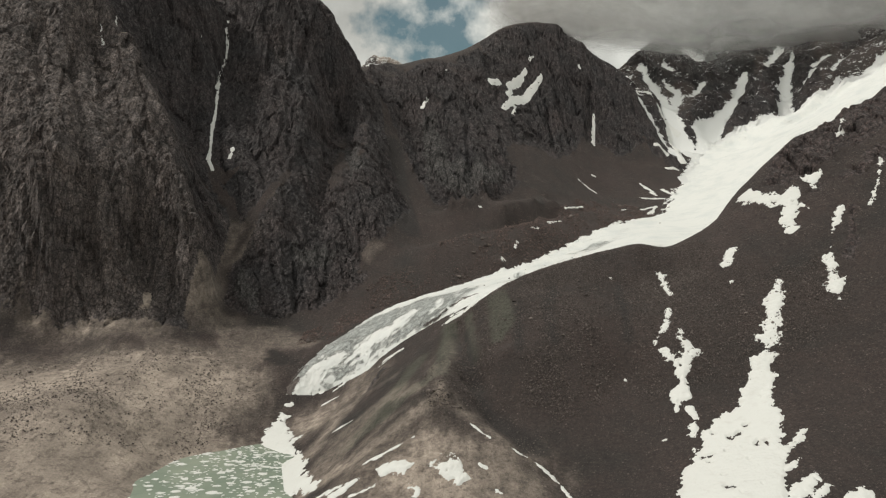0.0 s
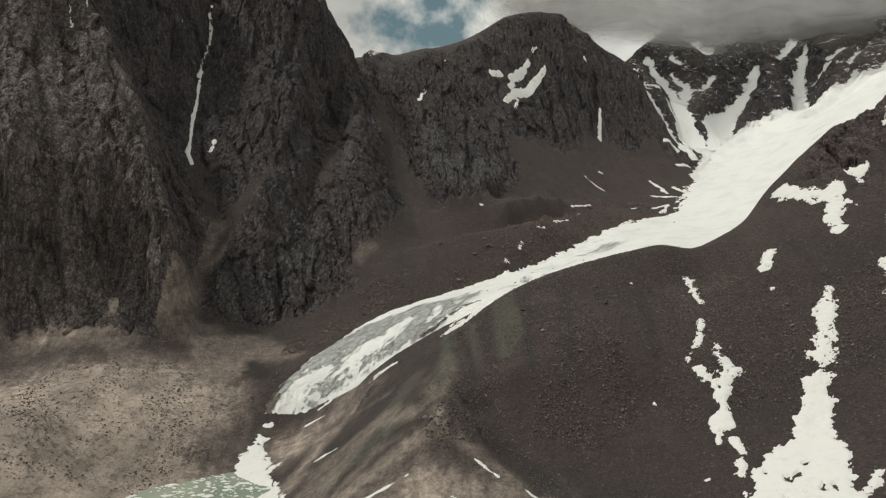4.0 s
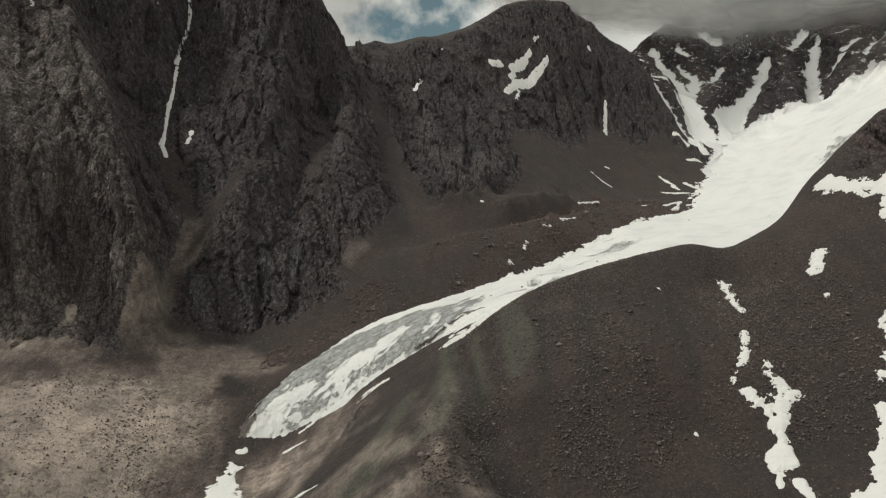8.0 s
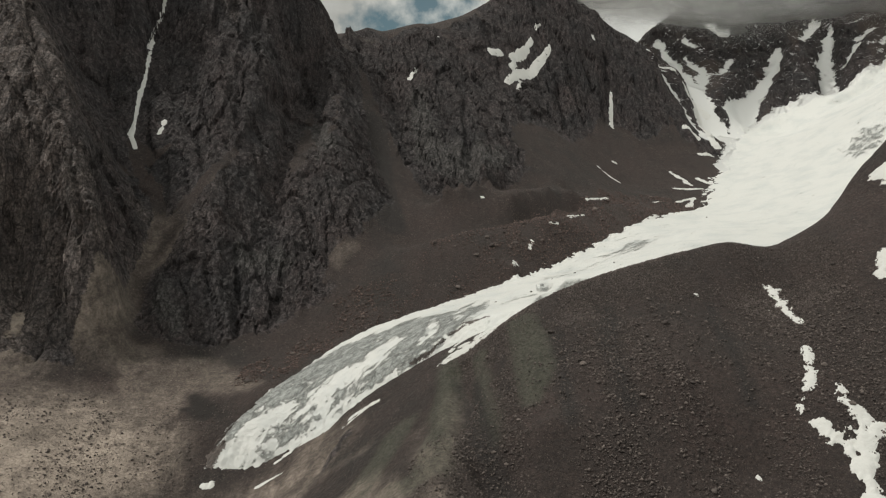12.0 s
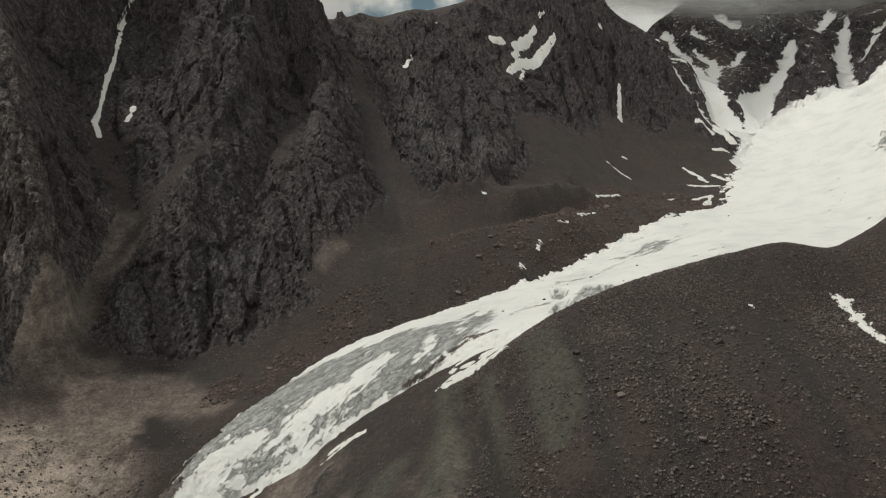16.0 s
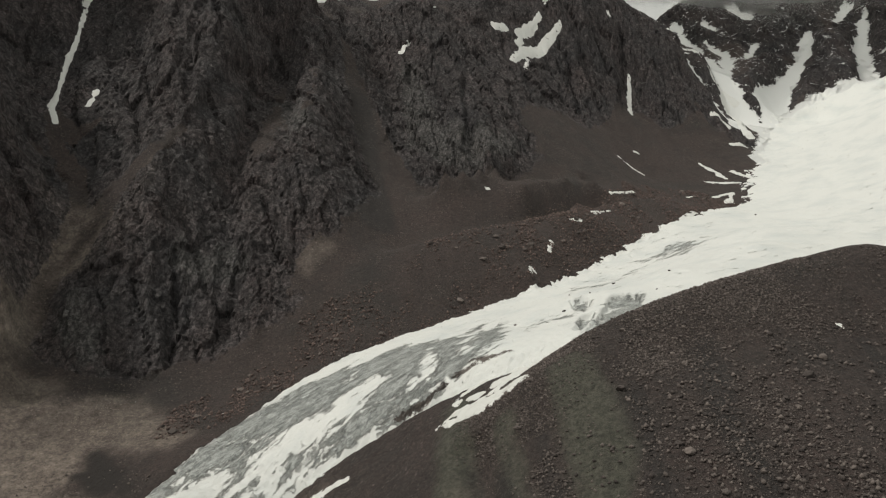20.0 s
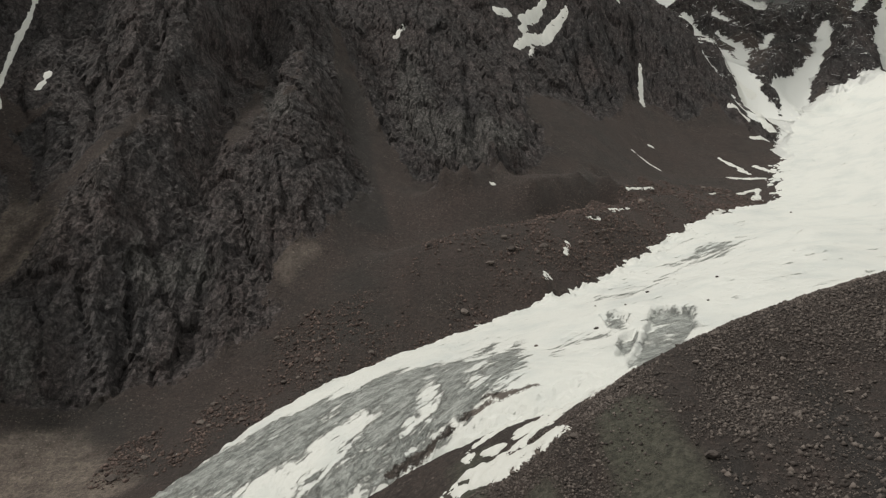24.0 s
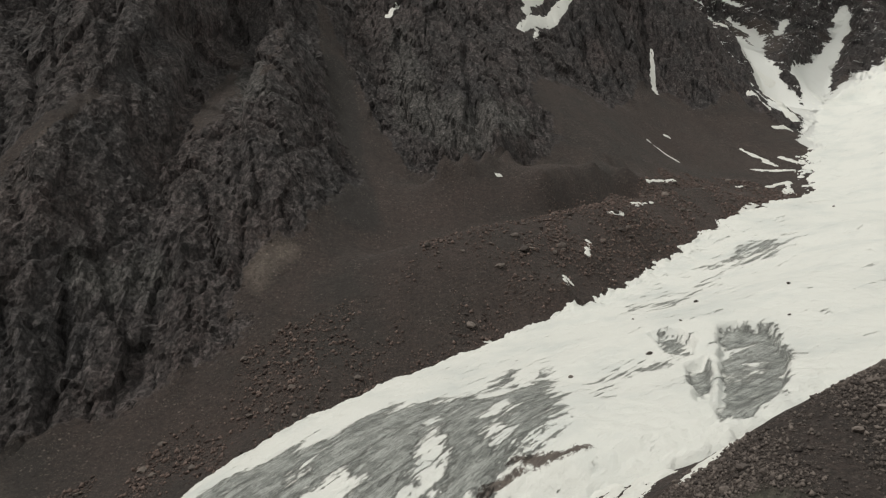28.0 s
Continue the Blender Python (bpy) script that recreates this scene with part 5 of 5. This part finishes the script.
snow_patch([(36.7, 693.2, 1.2), (39.1, 694.1, 1.2)], "thin white snow remnant on the boulder moraine")
snow_patch([(248.7, 860.3, 1.9), (254.9, 845.4, 2.9), (258.9, 826.9, 2.9)], "thin white snow remnant on the boulder moraine")
snow_patch([(237, 822.3, 1.4), (252.9, 816.4, 2.8), (263.9, 812.8, 2.1)], "thin white snow remnant on the boulder moraine")
snow_patch([(270.8, 842.7, 2.2), (276.9, 823.3, 2.2)], "thin white snow remnant on the boulder moraine")
snow_patch([(201.9, 771.5, 1.3), (211, 776.7, 1.3)], "thin white snow remnant on the boulder moraine")
snow_patch([(227, 778.6, 2), (245.7, 788.9, 2.7), (230.1, 759, 2.6)], "thin white snow remnant on the boulder moraine")
snow_patch([(293.2, 893.9, 2), (308.8, 896.3, 2)], "white snow streak on the dark rock face")
snow_patch([(285.5, 838.7, 2.2), (293, 820.6, 2.2)], "thin white snow remnant on the boulder moraine")
snow_patch([(272.8, 1004.1, 2.7), (309.9, 1022.1, 3.6), (328.4, 986.3, 4.4), (321.5, 915.3, 4.9)], "white snow streak on the dark rock face")
snow_patch([(325.5, 992.3, 3.5), (337.9, 980.5, 4.3)], "white snow streak on the dark rock face")
snow_patch([(3.2, 446, 1.9), (9.4, 444.2, 1.9), (14.6, 443.1, 1.4), (20.4, 440.8, 1.3)], "strip of white snow between ice and scree ridge")
snow_patch([(11.5, 440.3, 2.4), (20.6, 438.5, 3.3), (27.9, 439.3, 3.2)], "strip of white snow between ice and scree ridge")
snow_patch([(43.4, 433.3, 0.9), (35.3, 426.5, 1.4), (28.8, 423.8, 1.5)], "strip of white snow between ice and scree ridge")
snow_patch([(59, 444.2, 0.5), (66, 446.2, 0.5), (73.4, 447.7, 0.6)], "strip of white snow between ice and scree ridge")
snow_patch([(4.5, 433.1, 2), (11.9, 429, 3.1), (19, 429.4, 3.2), (24.8, 436.4, 2)], "strip of white snow between ice and scree ridge")
snow_patch([(-46.3, 429.9, 0.8), (-32.6, 431.8, 0.8), (-24.9, 430.1, 0.6)], "strip of white snow between ice and scree ridge")
snow_patch([(-37.6, 434.3, 1), (-27.6, 431.2, 0.8), (-25.7, 431.1, 0.5)], "strip of white snow between ice and scree ridge")
snow_patch([(65.6, 616.3, 2.2), (65.7, 612.4, 1.4)], "thin white snow remnant on the boulder moraine")
snow_patch([(52.8, 596.3, 1.8), (54, 594.9, 1.1)], "thin white snow remnant on the boulder moraine")
snow_patch([(111.4, 633.4, 3.2), (126.5, 645, 2.8)], "thin white snow remnant on the boulder moraine")
snow_patch([(138.6, 662.2, 2.1), (145.4, 669.3, 1.5)], "thin white snow remnant on the boulder moraine")
snow_patch([(49.5, 577.3, 1.4), (58.2, 579.3, 1.7), (73.9, 597.2, 1.6)], "thin white snow remnant on the boulder moraine")
snow_patch([(18.6, 567.1, 1.6), (26.3, 563.2, 1.3)], "thin white snow remnant on the boulder moraine")
snow_patch([(163.3, 686.9, 1.9), (185.7, 717.1, 3.2)], "thin white snow remnant on the boulder moraine")
snow_patch([(-88, 370.2, 9.9), (-82.8, 351.8, 9.4)], "white avalanche snow cone at the lake shore")
snow_patch([(-67.4, 320.4, 4), (-54.9, 295.7, 2.1)], "white avalanche snow cone at the lake shore")
snow_patch([(-36.7, 270.1, 1.9), (-28, 272.2, 1.2)], "ragged white snow patch on the speckled knoll")
snow_patch([(5.6, 421.9, 4.9), (12.4, 418.1, 5.7), (18, 416, 4.9), (22.4, 411.8, 2.8)], "strip of white snow between ice and scree ridge")

snow_patch([(39.2, 447, 1.6), (24.6, 431.5, 3.5), (16.1, 424, 4.2), (8.3, 421.5, 2.9)], "strip of white snow between ice and scree ridge")
snow_patch([(29.9, 447, 1.9), (14.8, 438.6, 1.7), (7.3, 437.2, 1.0)], "strip of white snow between ice and scree ridge")

# ---- lake ----
def lake():
    ring = [(-90, 410), (-108, 398), (-142, 372), (-158, 331), (-152, 295), (-130, 255), (-90, 240), (-45, 270), (-50, 330), (-65, 375), (-78, 400)]
    bm = bmesh.new()
    face = bm.faces.new([bm.verts.new((x * 1.0, y, LAKE_LEVEL)) for x, y in ring])
    bmesh.ops.triangulate(bm, faces=[face])
    mesh = bpy.data.meshes.new("water")
    bm.to_mesh(mesh)
    mesh.materials.append(WATER)
    tagged(new("water", mesh), "milky green glacier lake with drifting ice", "water", kind="structure")


lake()


# ---- ice adrift on the lake ----
def ice_floes(total=900):
    rng = random.Random(5)
    bm = bmesh.new()
    placed = []
    while len(placed) < total:
        x, y = rng.uniform(-155, -60), rng.uniform(262, 415)
        crowd = np.clip(1.15 - math.hypot(x + 92, (y - 385) * 0.7) / 75, 0.12, 1)
        size = rng.uniform(0.5, 1.0) * rng.choice((0.5, 0.7, 1.0, 1.3, 2.2))
        if rng.random() > crowd or any(math.hypot(x - a, y - b) < 0.8 * (size + c) for a, b, c in placed):
            continue
        placed.append((x, y, size))
        turn, sides = rng.uniform(0, 6.3), rng.randint(6, 9)
        low, high = [], []
        for n in range(sides):
            a, r = turn + n * 6.283 / sides, size * rng.uniform(0.45, 1.25)
            px, py = x + r * math.cos(a) * 1.5, y + r * math.sin(a)
            low.append(bm.verts.new((px, py, LAKE_LEVEL - 0.1)))
            high.append(bm.verts.new((x + (px - x) * 0.9, y + (py - y) * 0.9, LAKE_LEVEL + 0.10 + 0.06 * size)))
        bm.faces.new(high)
        for n in range(sides):
            bm.faces.new((low[n], low[(n + 1) % sides], high[(n + 1) % sides], high[n]))
    mesh = bpy.data.meshes.new("ice_floes")
    bm.to_mesh(mesh)
    mesh.materials.append(SNOW)
    tagged(new("ice_floes", mesh), "white broken ice floes drifting on the lake", "ice", kind="stuff")


ice_floes()


# ---- stones ----
def ground_at(x, y):
    return on_land(np.interp(y, YS, np.arange(NY)), np.interp(x, XS, np.arange(NX)))


def seed_of(line):
    return 200 + len(line)


def scattered(rng, total, line, spread, free):
    """Places along a line of (x, y, half width), where free(x, y) holds."""
    x0, x1 = min(p[0] - p[2] for p in line), max(p[0] + p[2] for p in line)
    y0, y1 = min(p[1] - p[2] for p in line), max(p[1] + p[2] for p in line)
    x, y = rng.uniform(x0, x1, total * spread), rng.uniform(y0, y1, total * spread)
    swarm = fractal(np.stack([x / 11, y / 22, 0 * x], 1), 3, seed=seed_of(line))
    good = (near_line(x, y, line) + 12 * swarm > 0) & free(x, y) & (swarm + rng.uniform(-0.45, 0.45, len(x)) > 0.0)
    x, y = x[good][:total], y[good][:total]
    return x, y


def off_ice(x, y):
    fine_ground = np.maximum.reduce([near_line(x, y, run) for run in OLIVE] or [0 * x - 1])
    return (inside(x, y, ICE_EDGE) < -1.0) & ((fine_ground < 0) | (np.sin(x * 91.7 + y * 57.3) > 0.85))


CHIP_FACES = np.array([(0, 2, 4), (2, 1, 4), (1, 3, 4), (3, 0, 4), (2, 0, 5), (1, 2, 5), (3, 1, 5), (0, 3, 5)])


def chip_points(seed):
    """The corners of one eight-sided stone about a metre across."""
    rng = np.random.RandomState(400 + seed)
    p = np.array([(1, 0, 0), (-1, 0, 0), (0, 1, 0), (0, -1, 0), (0, 0, 1), (0, 0, -1)]) * 0.55
    return (p + rng.uniform(-0.22, 0.22, (6, 3))) * rng.uniform(0.7, 1.3, 3)


CHIPS = np.array([chip_points(n) for n in range(24)])


def rubble_field(name, label, total, line, sizes, seed, material=STONE):
    rng = np.random.RandomState(seed)
    x, y = scattered(rng, total, line, 5, off_ice)
    p = ground_at(x, y)
    n = len(x)
    size = sizes[0] * (sizes[1] / sizes[0]) ** (rng.uniform(0, 1, n) ** 3.2)
    turn = rng.uniform(0, 6.3, n)
    shapes = CHIPS[rng.randint(0, len(CHIPS), n)] * size[:, None, None]
    co, si = np.cos(turn)[:, None], np.sin(turn)[:, None]
    v = np.stack([shapes[..., 0] * co - shapes[..., 1] * si, shapes[..., 0] * si + shapes[..., 1] * co, shapes[..., 2] * 0.9], -1)
    v = v + p[:, None] + np.array((0, 0, 1.0)) * (0.16 * size)[:, None, None]
    f = CHIP_FACES[None] + 6 * np.arange(n)[:, None, None]
    mesh = bpy.data.meshes.new(name)
    mesh.vertices.add(6 * n)
    mesh.vertices.foreach_set("co", v.astype(np.float32).ravel())
    mesh.loops.add(24 * n)
    mesh.loops.foreach_set("vertex_index", f.astype(np.int32).ravel())
    mesh.polygons.add(8 * n)
    mesh.polygons.foreach_set("loop_start", np.arange(0, 24 * n, 3, dtype=np.int32))
    mesh.update()
    mesh.materials.append(material)
    tagged(new(name, mesh), label, "rubble", kind="stuff")


RIDGE_TOP = [(20, 405, 16), (60, 415, 18), (110, 418, 18), (150, 410, 18)]
RIDGE_FACE = [(20, 330, 30), (60, 360, 40), (110, 360, 45), (160, 340, 40)]
MORAINE = [(-90, 505, 16), (-55, 540, 22), (10, 585, 26), (70, 640, 34), (130, 690, 36), (200, 760, 36)]
VALLEY = [(-260, 360, 60), (-190, 400, 60), (-130, 450, 40)]
rubble_field("ridge_rubble", "dark brown stones strewn over the scree ridge", 72000, RIDGE_TOP, (0.13, 0.75), 21)
rubble_field("slope_rubble", "brown stones on the scree slope", 46000, RIDGE_FACE, (0.20, 1.1), 22)
rubble_field("moraine_rubble", "reddish brown stones of the moraine", 38000, MORAINE, (0.30, 1.7), 23, RED_STONE)
rubble_field("valley_rubble", "brown stones on the valley floor", 9000, VALLEY, (0.35, 1.3), 24)


def boulders(total, line, sizes, seed, label, group):
    rng = np.random.RandomState(seed)
    x, y = scattered(rng, total, line, 6, off_ice)
    for n, p in enumerate(ground_at(x, y)):
        size = sizes[0] * (sizes[1] / sizes[0]) ** (rng.uniform() ** 1.8)
        ob = new("boulder", BOULDERS[rng.randint(len(BOULDERS))])
        ob.matrix_basis = pose(p[0], p[1], p[2] + 0.16 * size, rng.uniform(-20, 20), rng.uniform(-20, 20), rng.uniform(0, 360)) @ Matrix.Diagonal((size, size, size * 0.8, 1))
        tagged(ob, label, "boulder", group)


def boulder_mesh(seed):
    rng = random.Random(seed)
    bm = bmesh.new()
    bmesh.ops.create_icosphere(bm, subdivisions=2, radius=0.5)
    stretch = (rng.uniform(0.8, 1.3), rng.uniform(0.8, 1.2), rng.uniform(0.7, 1.0))
    for v in bm.verts:
        lump = 1 + 0.34 * noise.noise(v.co * 2.1 + Vector((seed * 7.1, 0, 0))) + 0.16 * noise.noise(v.co * 5 + Vector((0, seed * 3.3, 0)))
        v.co = Vector([a * b for a, b in zip(v.co * lump, stretch)])
    for n in range(7):
        way = Vector([rng.gauss(0, 1) for _ in range(3)]).normalized()
        bmesh.ops.bisect_plane(bm, geom=bm.verts[:] + bm.edges[:] + bm.faces[:], plane_co=way * rng.uniform(0.34, 0.46), plane_no=way, clear_outer=True)
        bmesh.ops.holes_fill(bm, edges=[e for e in bm.edges if e.is_boundary], sides=0)
    mesh = bpy.data.meshes.new("boulder")
    bm.to_mesh(mesh)
    mesh.materials.append(STONE)
    return mesh


BOULDERS = [boulder_mesh(n) for n in range(8)]
boulders(110, RIDGE_TOP, (0.7, 1.6), 31, "angular dark brown boulder on the scree ridge", "ridge boulders")
boulders(160, MORAINE, (1.6, 4.2), 32, "angular reddish brown boulder on the moraine", "moraine boulders")
boulders(60, RIDGE_FACE, (1.2, 2.6), 33, "brown boulder resting on the scree slope", "slope boulders")


x, y = (np.array([p[n] for p in ON_ICE]) for n in (0, 1))
seat = ground_at(x, y)
for n, thick in enumerate(ice_depth(x, y, seat)):
    ob = new("boulder", BOULDERS[n % len(BOULDERS)])
    size = 0.8 + 0.13 * (n * 5 % 7)
    ob.matrix_basis = pose(seat[n, 0], seat[n, 1], seat[n, 2] + thick + 0.15 * size, 8, 5, 50 * n) @ Matrix.Diagonal((size, size, size * 0.8, 1))
    tagged(ob, "lone dark boulder lying on the glacier snow", "boulder", "boulders on the ice")


# ---- cloud that hangs on the peaks ----
def cloud_bank():
    bank = tagged(new("cloud_bank"), "low grey-white cloud wrapping the summits", "cloud")
    xs, zs = np.linspace(20, 1500, 110), np.linspace(265, 560, 40)
    x, z = (a.ravel() for a in np.meshgrid(xs, zs))
    for n in range(4):
        p = np.stack([x, 0 * x + 70 * n, z], 1)
        y = 985 + 34 * n + 0.9 * (z - 290) - 0.2 * np.maximum(0, x - 400) + 26 * fractal(p / 90, 3, seed=130)
        puff = 46 * fractal(p / (110, 110, 70), 5, 0.55, seed=131)
        base = 292 + 10 * smooth(x, 300, 700)
        thin = smooth(z + puff, base, base + 70) * smooth(x + puff, 62, 150) * (1 - smooth(z, 470, 555))
        g = thin.reshape(len(zs), len(xs))
        there = np.maximum.reduce([g[:-1, :-1], g[1:, :-1], g[:-1, 1:], g[1:, 1:]]) > 0.002
        sheet("layer", len(zs), len(xs), np.stack([x, y, z], 1), CLOUD, there, {"thin": 0.74 * thin}, bank)


cloud_bank()
